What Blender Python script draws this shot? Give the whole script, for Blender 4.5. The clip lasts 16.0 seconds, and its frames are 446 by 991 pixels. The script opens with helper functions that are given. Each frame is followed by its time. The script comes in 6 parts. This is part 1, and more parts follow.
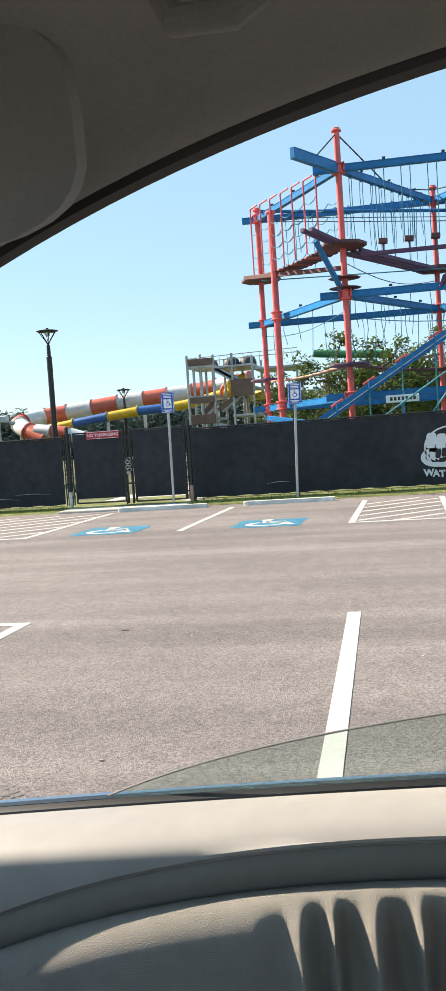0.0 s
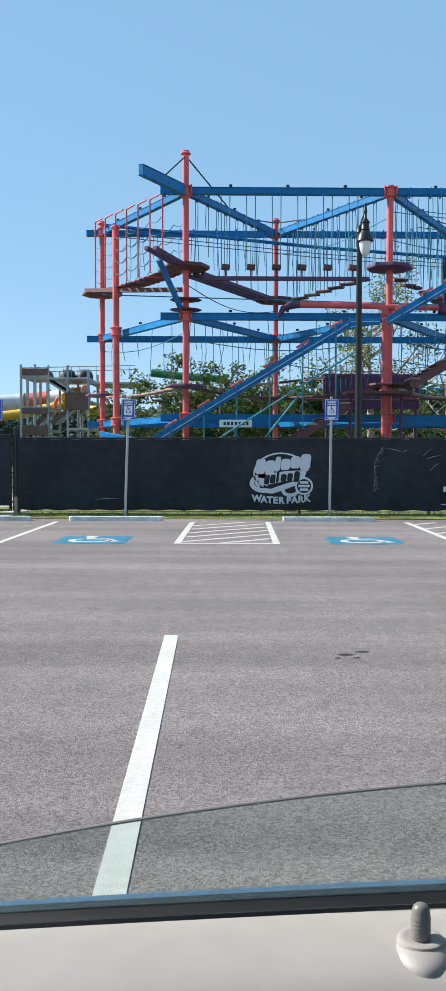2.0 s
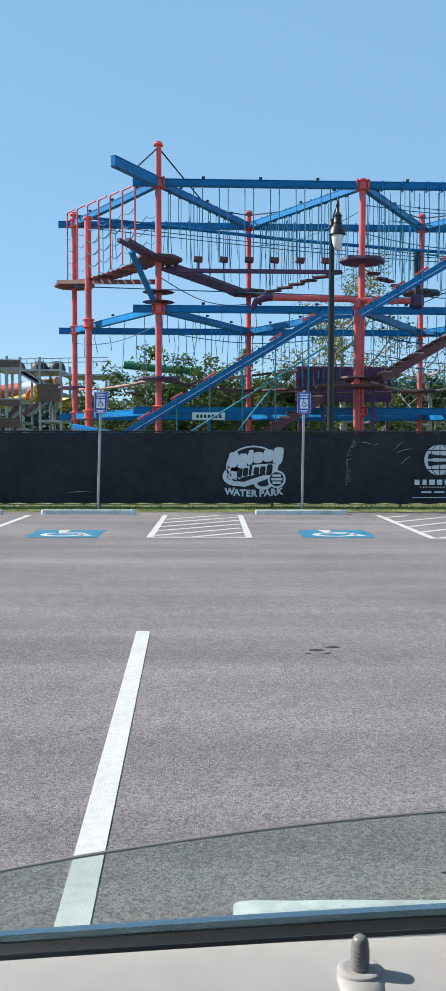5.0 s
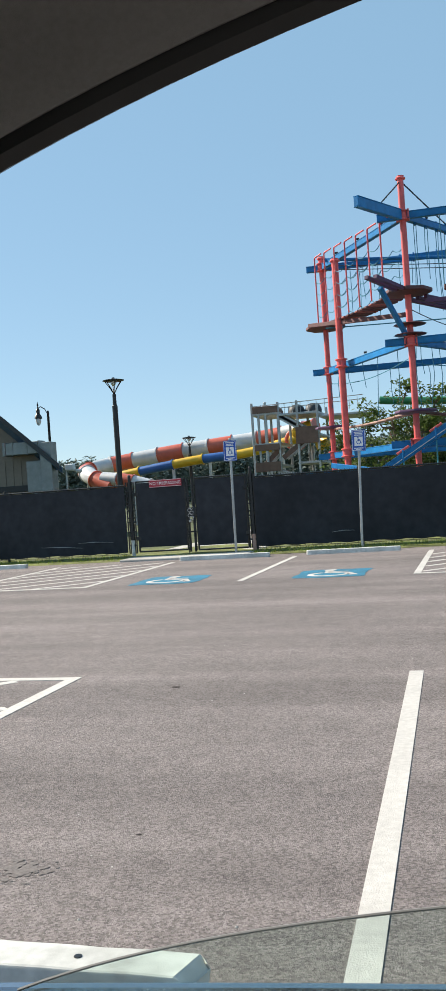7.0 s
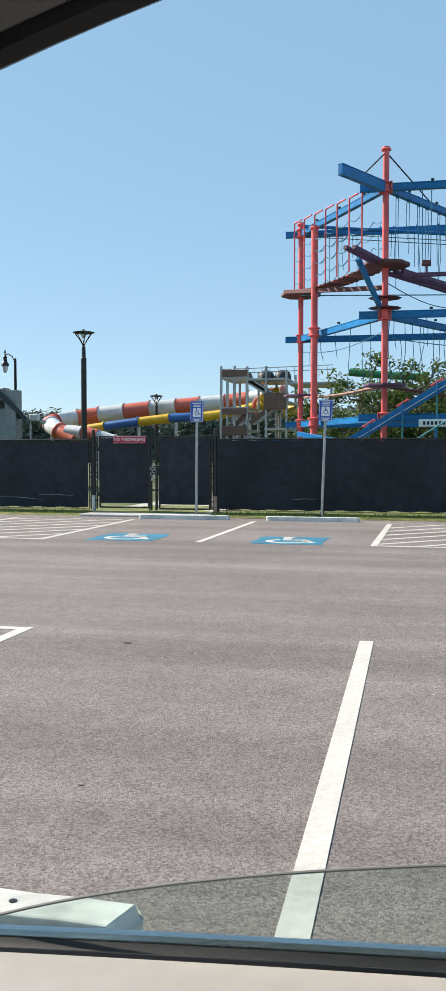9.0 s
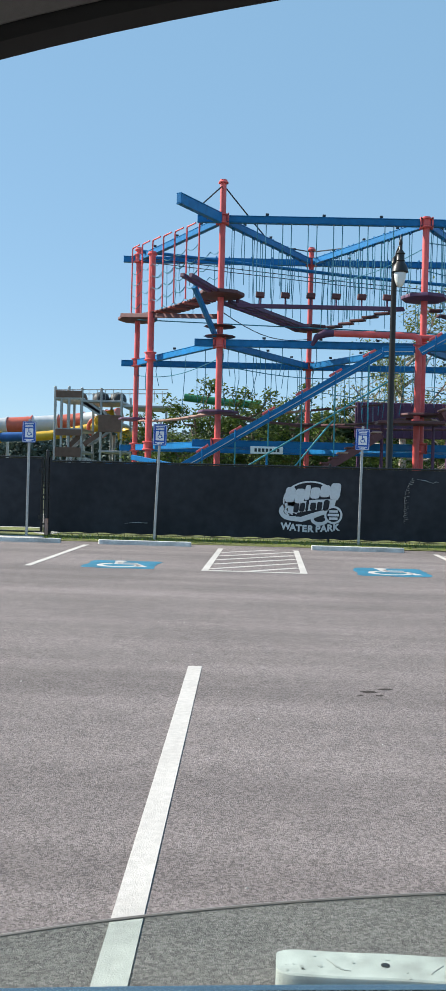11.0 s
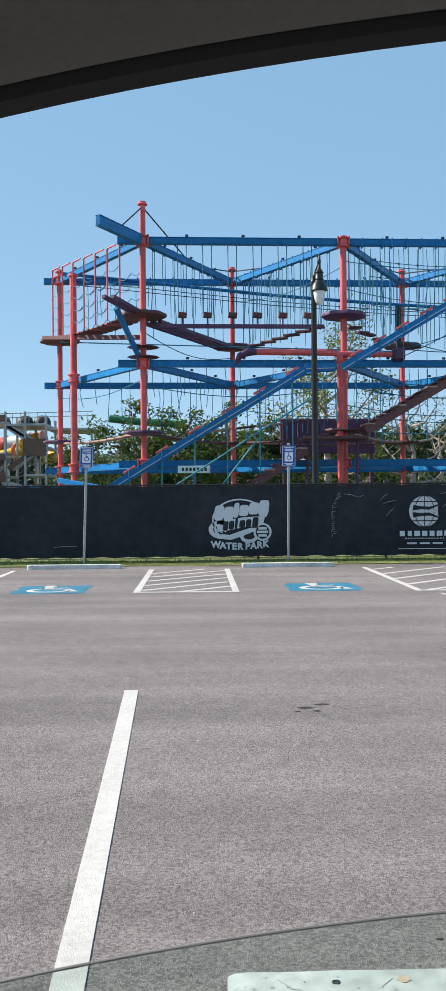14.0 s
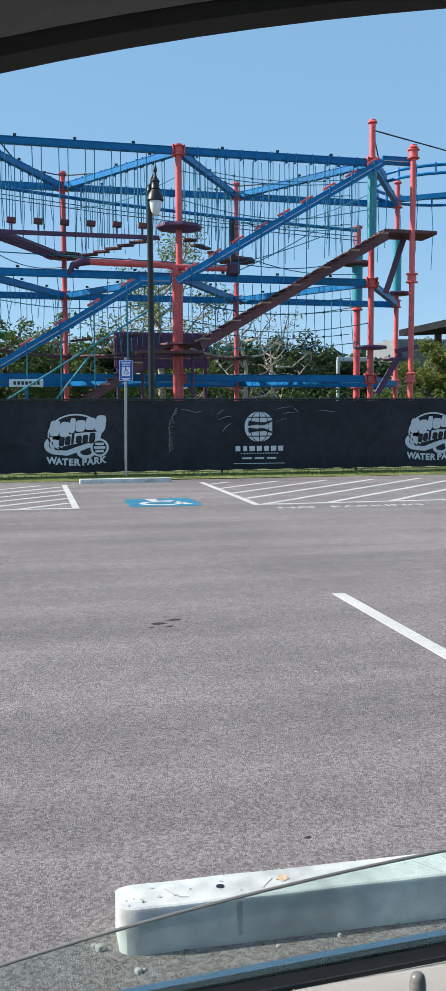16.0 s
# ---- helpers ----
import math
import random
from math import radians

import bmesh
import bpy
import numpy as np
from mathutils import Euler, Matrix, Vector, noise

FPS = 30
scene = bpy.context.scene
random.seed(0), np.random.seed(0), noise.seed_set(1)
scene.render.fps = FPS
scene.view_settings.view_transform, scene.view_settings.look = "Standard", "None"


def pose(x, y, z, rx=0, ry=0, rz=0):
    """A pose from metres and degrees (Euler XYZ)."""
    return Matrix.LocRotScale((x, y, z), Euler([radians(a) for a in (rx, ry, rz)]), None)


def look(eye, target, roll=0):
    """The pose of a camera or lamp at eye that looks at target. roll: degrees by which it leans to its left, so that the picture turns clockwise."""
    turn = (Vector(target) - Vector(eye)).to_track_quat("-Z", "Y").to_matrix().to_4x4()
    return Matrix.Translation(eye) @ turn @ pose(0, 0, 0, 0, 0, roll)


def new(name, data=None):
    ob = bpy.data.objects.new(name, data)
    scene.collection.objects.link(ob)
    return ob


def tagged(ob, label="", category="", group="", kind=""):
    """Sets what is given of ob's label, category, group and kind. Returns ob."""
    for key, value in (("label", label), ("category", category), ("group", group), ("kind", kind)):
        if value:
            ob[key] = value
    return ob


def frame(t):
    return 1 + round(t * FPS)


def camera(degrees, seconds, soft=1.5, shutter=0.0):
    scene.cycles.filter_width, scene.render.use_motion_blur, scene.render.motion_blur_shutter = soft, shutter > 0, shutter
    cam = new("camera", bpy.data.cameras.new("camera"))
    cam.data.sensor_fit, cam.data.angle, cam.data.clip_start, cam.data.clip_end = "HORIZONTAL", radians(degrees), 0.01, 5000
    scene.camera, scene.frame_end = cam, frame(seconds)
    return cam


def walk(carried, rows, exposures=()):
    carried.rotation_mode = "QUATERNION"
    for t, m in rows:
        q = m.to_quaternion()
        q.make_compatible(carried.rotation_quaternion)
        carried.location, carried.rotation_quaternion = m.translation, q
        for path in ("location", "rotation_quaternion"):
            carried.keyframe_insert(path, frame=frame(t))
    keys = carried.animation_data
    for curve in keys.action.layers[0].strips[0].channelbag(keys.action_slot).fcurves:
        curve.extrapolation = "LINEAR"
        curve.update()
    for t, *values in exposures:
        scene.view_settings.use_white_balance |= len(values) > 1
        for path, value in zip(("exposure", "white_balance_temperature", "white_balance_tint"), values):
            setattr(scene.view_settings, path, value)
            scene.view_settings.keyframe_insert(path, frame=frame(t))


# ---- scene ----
cam = camera(26.88, 16.0, 1.3)
PATH = [
    (0, (-0.102, -0.535, 1.377), (-0.4976, 1.4221, 1.2618), -3.83),
    (0.5, (-0.128, -0.339, 1.358), (-0.4999, 1.6239, 1.2559), -4.77),
    (1, (-0.095, -0.241, 1.332), (-0.2089, 1.7470, 1.1470), -1.23),
    (1.5, (-0.094, -0.252, 1.323), (-0.2490, 1.7396, 1.2277), -0.75),
    (2, (-0.075, -0.241, 1.333), (-0.1113, 1.7566, 1.2482), 0.08),
    (2.5, (-0.049, -0.224, 1.328), (0.0013, 1.7728, 1.2303), 0.41),
    (3, (-0.051, -0.270, 1.359), (0.0250, 1.7235, 1.2220), 0.10),
    (5.5, (-0.060, -0.261, 1.378), (-0.0926, 1.7373, 1.2943), 0.10),
    (6, (-0.048, -0.278, 1.393), (-0.4119, 1.6881, 1.3495), -3.26),
    (6.5, (-0.053, -0.280, 1.387), (-0.5028, 1.6690, 1.3733), -4.75),
    (7, (-0.059, -0.287, 1.392), (-0.5877, 1.6422, 1.3870), -3.88),
    (7.5, (-0.063, -0.287, 1.396), (-0.6198, 1.6335, 1.3897), -2.63),
    (8, (-0.062, -0.282, 1.392), (-0.6182, 1.6388, 1.3718), -1.72),
    (8.5, (-0.072, -0.274, 1.386), (-0.6074, 1.6521, 1.3353), -0.65),
    (9, (-0.065, -0.273, 1.382), (-0.5180, 1.6733, 1.2937), 0.04),
    (9.5, (-0.073, -0.275, 1.385), (-0.4343, 1.6902, 1.2971), 0.91),
    (10, (-0.064, -0.278, 1.396), (-0.3267, 1.7029, 1.3181), 1.27),
    (12.5, (-0.043, -0.289, 1.406), (0.0172, 1.7102, 1.4221), 0.91),
    (13, (-0.038, -0.289, 1.409), (0.0603, 1.7087, 1.4088), 0.49),
    (13.5, (-0.043, -0.281, 1.409), (0.0634, 1.7165, 1.4044), 0.02),
    (14, (-0.072, -0.300, 1.418), (-0.0200, 1.6991, 1.4244), -0.46),
    (14.5, (-0.046, -0.308, 1.431), (-0.0460, 1.6910, 1.4868), -1.46),
    (15, (-0.073, -0.277, 1.431), (0.0568, 1.7180, 1.3924), -0.52),
    (15.5, (-0.140, -0.272, 1.453), (0.1665, 1.7014, 1.3425), 0.61),
    (16, (-0.216, -0.264, 1.448), (0.1920, 1.6856, 1.2686), -0.25),
]
walk(cam, [(t, look(eye, target, roll)) for t, eye, target, roll in PATH],
     [(0.0, 1.36, 7800, 10), (0.5, 1.42, 7500, 8), (1.0, 1.26, 6900, 8), (1.5, 1.05, 6700, 8), (2.0, 0.93, 6600, 8), (3.0, 0.86, 6400, 8), (5.5, 0.88, 6400, 7), (6.5, 0.88, 7150, 9), (8.0, 0.90, 7300, 9), (9.0, 0.94, 7150, 9),
      (10.0, 0.92, 6700, 8), (12.5, 0.80, 6950, 8), (13.0, 0.86, 6700, 8), (14.0, 0.88, 6800, 9), (14.5, 0.88, 6900, 9), (15.0, 0.88, 6800, 8), (16.0, 0.82, 6450, 8)])

# ---- light ----
SUN_TO = Vector((-0.83, 0.235, 0.64)).normalized()
sun = new("sun", bpy.data.lights.new("sun", "SUN"))
sun.data.energy, sun.data.angle, sun.data.color = 4.2, radians(0.53), (1.0, 0.95, 0.88)
sun.matrix_world = look((0, 0, 30), Vector((0, 0, 30)) - SUN_TO)
world = bpy.data.worlds.new("world")
scene.world = world
world.use_nodes = True
wn = world.node_tree
sky = wn.nodes.new("ShaderNodeTexSky")
sky.sky_type, sky.sun_disc = "NISHITA", False
sky.sun_elevation = math.asin(SUN_TO.z)
sky.sun_rotation = math.atan2(SUN_TO.x, SUN_TO.y)
sky.air_density, sky.dust_density, sky.ozone_density = 0.85, 0.05, 0.2
sky.altitude = 600
haze = wn.nodes.new("ShaderNodeMixRGB")
haze.inputs[0].default_value = 0.75
haze.inputs[2].default_value = (1.32, 2.54, 3.95, 1)
wn.links.new(sky.outputs[0], haze.inputs[1])
wn.links.new(haze.outputs[0], wn.nodes["Background"].inputs[0])
wn.nodes["Background"].inputs[1].default_value = 0.112


# ---- materials ----
def mat(name, color, rough=0.6, metal=0.0, vary=0.15, scale=6.0, bump=0.0, bump_scale=None, stain=0.0, stain_scale=0.6, per_object=0.0, spec=0.5):
    """A surface with colour change at a coarse and a fine scale, fine relief and, if wanted, a shift from piece to piece."""
    m = bpy.data.materials.new(name)
    m.use_nodes = True
    nt = m.node_tree
    b = nt.nodes["Principled BSDF"]
    b.inputs["Roughness"].default_value, b.inputs["Metallic"].default_value = rough, metal
    b.inputs["Specular IOR Level"].default_value = spec
    geo = nt.nodes.new("ShaderNodeNewGeometry")
    fine, coarse = nt.nodes.new("ShaderNodeTexNoise"), nt.nodes.new("ShaderNodeTexNoise")
    fine.inputs["Scale"].default_value, fine.inputs["Detail"].default_value = scale, 6
    coarse.inputs["Scale"].default_value, coarse.inputs["Detail"].default_value = stain_scale, 4
    for n in (fine, coarse):
        nt.links.new(geo.outputs["Position"], n.inputs["Vector"])
    ramp = nt.nodes.new("ShaderNodeMapRange")
    ramp.inputs["From Min"].default_value, ramp.inputs["From Max"].default_value = 0.3, 0.7
    ramp.inputs["To Min"].default_value, ramp.inputs["To Max"].default_value = 1 - vary, 1 + vary
    nt.links.new(fine.outputs["Fac"], ramp.inputs["Value"])
    ramp2 = nt.nodes.new("ShaderNodeMapRange")
    ramp2.inputs["From Min"].default_value, ramp2.inputs["From Max"].default_value = 0.35, 0.65
    ramp2.inputs["To Min"].default_value, ramp2.inputs["To Max"].default_value = 1 - stain, 1 + stain * 0.5
    nt.links.new(coarse.outputs["Fac"], ramp2.inputs["Value"])
    mul = nt.nodes.new("ShaderNodeMath")
    mul.operation = "MULTIPLY"
    nt.links.new(ramp.outputs[0], mul.inputs[0]), nt.links.new(ramp2.outputs[0], mul.inputs[1])
    last = mul
    if per_object:
        info = nt.nodes.new("ShaderNodeObjectInfo")
        r3 = nt.nodes.new("ShaderNodeMapRange")
        r3.inputs["To Min"].default_value, r3.inputs["To Max"].default_value = 1 - per_object, 1 + per_object
        nt.links.new(info.outputs["Random"], r3.inputs["Value"])
        last = nt.nodes.new("ShaderNodeMath")
        last.operation = "MULTIPLY"
        nt.links.new(mul.outputs[0], last.inputs[0]), nt.links.new(r3.outputs[0], last.inputs[1])
    mix = nt.nodes.new("ShaderNodeVectorMath")
    mix.operation = "SCALE"
    mix.inputs[0].default_value = color
    nt.links.new(last.outputs[0], mix.inputs["Scale"])
    nt.links.new(mix.outputs[0], b.inputs["Base Color"])
    if bump:
        bn = nt.nodes.new("ShaderNodeBump")
        bn.inputs["Strength"].default_value, bn.inputs["Distance"].default_value = bump, 0.01
        src = fine
        if bump_scale:
            src = nt.nodes.new("ShaderNodeTexNoise")
            src.inputs["Scale"].default_value, src.inputs["Detail"].default_value = bump_scale, 4
            nt.links.new(geo.outputs["Position"], src.inputs["Vector"])
        nt.links.new(src.outputs["Fac"], bn.inputs["Height"])
        nt.links.new(bn.outputs[0], b.inputs["Normal"])
    return m


def asphalt_mat():
    """Worn asphalt: light and dark stone chips, broad tyre-worn bands along the lane and dark drips."""
    m = mat("asphalt", (0.221, 0.189, 0.182), 0.9, vary=0.09, scale=7, stain=0.13, stain_scale=0.35, bump=0.8, bump_scale=170, spec=0.3)
    nt = m.node_tree
    b = nt.nodes["Principled BSDF"]
    geo = nt.nodes.new("ShaderNodeNewGeometry")
    vor = nt.nodes.new("ShaderNodeTexVoronoi")
    vor.inputs["Scale"].default_value = 115
    nt.links.new(geo.outputs["Position"], vor.inputs["Vector"])
    sep = nt.nodes.new("ShaderNodeSeparateColor")
    nt.links.new(vor.outputs["Color"], sep.inputs[0])
    chip = nt.nodes.new("ShaderNodeMapRange")
    chip.inputs["To Min"].default_value, chip.inputs["To Max"].default_value = 0.58, 1.42
    nt.links.new(sep.outputs[0], chip.inputs["Value"])
    stretch = nt.nodes.new("ShaderNodeVectorMath")
    stretch.operation = "MULTIPLY"
    stretch.inputs[1].default_value = (0.12, 1.3, 1.0)
    nt.links.new(geo.outputs["Position"], stretch.inputs[0])
    band = nt.nodes.new("ShaderNodeTexNoise")
    band.inputs["Scale"].default_value, band.inputs["Detail"].default_value = 1.1, 5
    nt.links.new(stretch.outputs[0], band.inputs["Vector"])
    bandr = nt.nodes.new("ShaderNodeMapRange")
    bandr.inputs["From Min"].default_value, bandr.inputs["From Max"].default_value = 0.35, 0.65
    bandr.inputs["To Min"].default_value, bandr.inputs["To Max"].default_value = 0.83, 1.11
    nt.links.new(band.outputs["Fac"], bandr.inputs["Value"])
    f = nt.nodes.new("ShaderNodeMath")
    f.operation = "MULTIPLY"
    nt.links.new(chip.outputs[0], f.inputs[0]), nt.links.new(bandr.outputs[0], f.inputs[1])
    old = b.inputs["Base Color"].links[0].from_socket
    s = nt.nodes.new("ShaderNodeVectorMath")
    s.operation = "SCALE"
    nt.links.new(old, s.inputs[0]), nt.links.new(f.outputs[0], s.inputs["Scale"])
    nt.links.new(s.outputs[0], b.inputs["Base Color"])
    return m


def glass_mat(name, color):
    m = bpy.data.materials.new(name)
    m.use_nodes = True
    b = m.node_tree.nodes["Principled BSDF"]
    b.inputs["Base Color"].default_value = (*color, 1)
    b.inputs["Roughness"].default_value, b.inputs["IOR"].default_value = 0.0, 1.45
    b.inputs["Transmission Weight"].default_value = 1.0
    return m


ASPHALT = asphalt_mat()
GROUND = mat("meadow_soil", (0.075, 0.09, 0.03), 0.95, vary=0.4, scale=1.5, stain=0.3, stain_scale=0.1, bump=0.5)
GRASS = mat("grass_blades", (0.20, 0.265, 0.05), 0.8, vary=0.35, scale=3, stain=0.3, stain_scale=0.9, spec=0.2)
TURF = mat("turf_soil", (0.15, 0.165, 0.045), 0.95, vary=0.5, scale=8, stain=0.35, stain_scale=1.2, bump=0.8)
PAINT = mat("white_road_paint", (0.56, 0.525, 0.49), 0.75, vary=0.1, scale=28, stain=0.1, stain_scale=1.7, bump=0.4, bump_scale=150)
BLUEPAINT = mat("blue_road_paint", (0.015, 0.17, 0.27), 0.8, vary=0.2, scale=20, stain=0.2, stain_scale=2, bump=0.4, bump_scale=150)
CONCRETE = mat("concrete", (0.44, 0.42, 0.39), 0.85, vary=0.14, scale=14, stain=0.16, stain_scale=1.5, bump=0.35, bump_scale=90)
STOPMAT = mat("painted_concrete", (0.58, 0.575, 0.545), 0.8, vary=0.16, scale=18, stain=0.26, stain_scale=3.5, bump=0.12, bump_scale=160)
SCREEN = mat("woven_screen", (0.027, 0.029, 0.035), 0.75, vary=0.22, scale=5, stain=0.25, stain_scale=0.8, bump=0.15, bump_scale=300, spec=0.25)
BLACKMETAL = mat("black_enamel", (0.012, 0.012, 0.013), 0.4, vary=0.2, scale=12, stain=0.2)
WHITEPRINT = mat("white_print", (0.62, 0.64, 0.66), 0.8, vary=0.06, scale=20, stain=0.08)
GALV = mat("galvanised_steel", (0.42, 0.43, 0.43), 0.45, 0.7, vary=0.15, scale=20, stain=0.15)
SIGNBLUE = mat("sign_blue", (0.012, 0.09, 0.42), 0.4, vary=0.05, scale=10, stain=0.08)
SIGNWHITE = mat("sign_white", (0.8, 0.8, 0.8), 0.45, vary=0.04, scale=10)
SIGNRED = mat("sign_red", (0.42, 0.03, 0.05), 0.45, vary=0.06, scale=10)
BLUE = mat("blue_steel", (0.004, 0.175, 0.43), 0.42, spec=0.3, vary=0.14, scale=5, stain=0.16, stain_scale=0.5, per_object=0.12)
RED = mat("coral_red_steel", (0.80, 0.125, 0.12), 0.45, vary=0.12, scale=4, stain=0.2, stain_scale=0.5, per_object=0.06)
MAROON = mat("maroon_deck", (0.125, 0.042, 0.045), 0.6, vary=0.2, scale=6, stain=0.25, per_object=0.15)
PURPLE = mat("purple_steel", (0.105, 0.04, 0.10), 0.5, vary=0.15, scale=5, stain=0.2, per_object=0.12)
TEAL = mat("teal_sleeve", (0.05, 0.30, 0.36), 0.5, vary=0.12, scale=6, stain=0.15)
ROPE = mat("teal_rope", (0.03, 0.19, 0.27), 0.8, vary=0.3, scale=30)
CABLE = mat("dark_cable", (0.03, 0.035, 0.04), 0.6, vary=0.2, scale=30)
RUSTRED = mat("faded_red_plank", (0.36, 0.095, 0.075), 0.65, vary=0.2, scale=6, stain=0.2, per_object=0.15)
LIGHTWOOD = mat("pale_plank", (0.42, 0.25, 0.2), 0.7, vary=0.2, scale=6, per_object=0.1)
CORAL = mat("coral_fibreglass", (0.60, 0.13, 0.08), 0.35, vary=0.1, scale=3, stain=0.12)
CREAM = mat("white_fibreglass", (0.60, 0.61, 0.62), 0.35, vary=0.08, scale=3, stain=0.14)
YELLOW = mat("yellow_fibreglass", (0.75, 0.45, 0.03), 0.4, vary=0.1, scale=3, stain=0.12)
SLIDEBLUE = mat("blue_fibreglass", (0.03, 0.13, 0.38), 0.4, vary=0.1, scale=3, stain=0.12)
GREEN = mat("green_fibreglass", (0.03, 0.23, 0.10), 0.4, vary=0.1, scale=3, stain=0.12)
STUCCO = mat("tan_siding", (0.20, 0.165, 0.135), 0.85, vary=0.08, scale=6, stain=0.1, bump=0.2)
ROOFBLUE = mat("slate_blue_roof", (0.05, 0.10, 0.16), 0.5, vary=0.12, scale=4, stain=0.12)
PALEWALL = mat("pale_wall", (0.22, 0.23, 0.24), 0.8, vary=0.08, scale=3, stain=0.1)
BROWN = mat("brown_panel", (0.17, 0.10, 0.075), 0.7, vary=0.15, scale=6, stain=0.2)
BARK = mat("bark", (0.13, 0.10, 0.075), 0.9, vary=0.3, scale=9, bump=0.6)
PALEBARK = mat("pale_bark", (0.42, 0.36, 0.31), 0.9, vary=0.25, scale=9)
LEAF = mat("leaf_green", (0.10, 0.15, 0.035), 0.55, vary=0.4, scale=2.5, stain=0.35, stain_scale=0.8, spec=0.35)
LEAFY = mat("leaf_yellow_green", (0.17, 0.20, 0.05), 0.6, vary=0.4, scale=2.5, stain=0.3, stain_scale=0.8, spec=0.3)
LEAFD = mat("leaf_far_green", (0.06, 0.095, 0.05), 0.7, vary=0.35, scale=0.5, stain=0.4, stain_scale=0.08, spec=0.2)
BULB = mat("frosted_globe", (0.72, 0.74, 0.74), 0.25, vary=0.05, scale=8)
TRIM = mat("beige_door_trim", (0.325, 0.302, 0.287), 0.55, vary=0.04, scale=40, stain=0.05, stain_scale=9, bump=0.07, bump_scale=1400)
LEATHER = mat("beige_leather", (0.30, 0.27, 0.24), 0.5, vary=0.06, scale=60, stain=0.08, stain_scale=12, bump=0.5, bump_scale=900)
LINER = mat("grey_headliner", (0.25, 0.245, 0.24), 0.9, vary=0.06, scale=300, stain=0.06, stain_scale=7, bump=0.2, bump_scale=1800)
RUBBER = mat("black_rubber", (0.010, 0.011, 0.013), 0.45, vary=0.15, scale=60, stain=0.1, stain_scale=9)
CARPAINT = mat("dark_blue_car_paint", (0.03, 0.05, 0.075), 0.12, 0.4, vary=0.05, scale=40)
BELT = mat("satin_belt_metal", (0.34, 0.40, 0.46), 0.22, 0.9, vary=0.05, scale=40)
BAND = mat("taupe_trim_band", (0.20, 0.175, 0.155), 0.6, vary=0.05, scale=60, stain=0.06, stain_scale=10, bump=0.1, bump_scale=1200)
CARPET = mat("dark_carpet", (0.05, 0.046, 0.042), 0.95, vary=0.2, scale=200)
DARKROOF = mat("dark_roof", (0.022, 0.023, 0.026), 0.95, vary=0.2, scale=2, stain=0.2, spec=0.1)
DUCT = mat("weathered_duct", (0.24, 0.26, 0.26), 0.5, 0.3, vary=0.12, scale=5, stain=0.15)


def leafy(m, share=0.4):
    """Lets light through the leaf, as thin blades do."""
    nt = m.node_tree
    b, out = nt.nodes["Principled BSDF"], nt.nodes["Material Output"]
    tr, mx = nt.nodes.new("ShaderNodeBsdfTranslucent"), nt.nodes.new("ShaderNodeMixShader")
    nt.links.new(b.inputs["Base Color"].links[0].from_socket, tr.inputs["Color"])
    mx.inputs[0].default_value = share
    nt.links.new(b.outputs[0], mx.inputs[1]), nt.links.new(tr.outputs[0], mx.inputs[2])
    nt.links.new(mx.outputs[0], out.inputs["Surface"])


for leaf in (LEAF, LEAFY, LEAFD, GRASS):
    leafy(leaf)
GLASS = glass_mat("tinted_window_glass", (0.73, 0.83, 0.795))


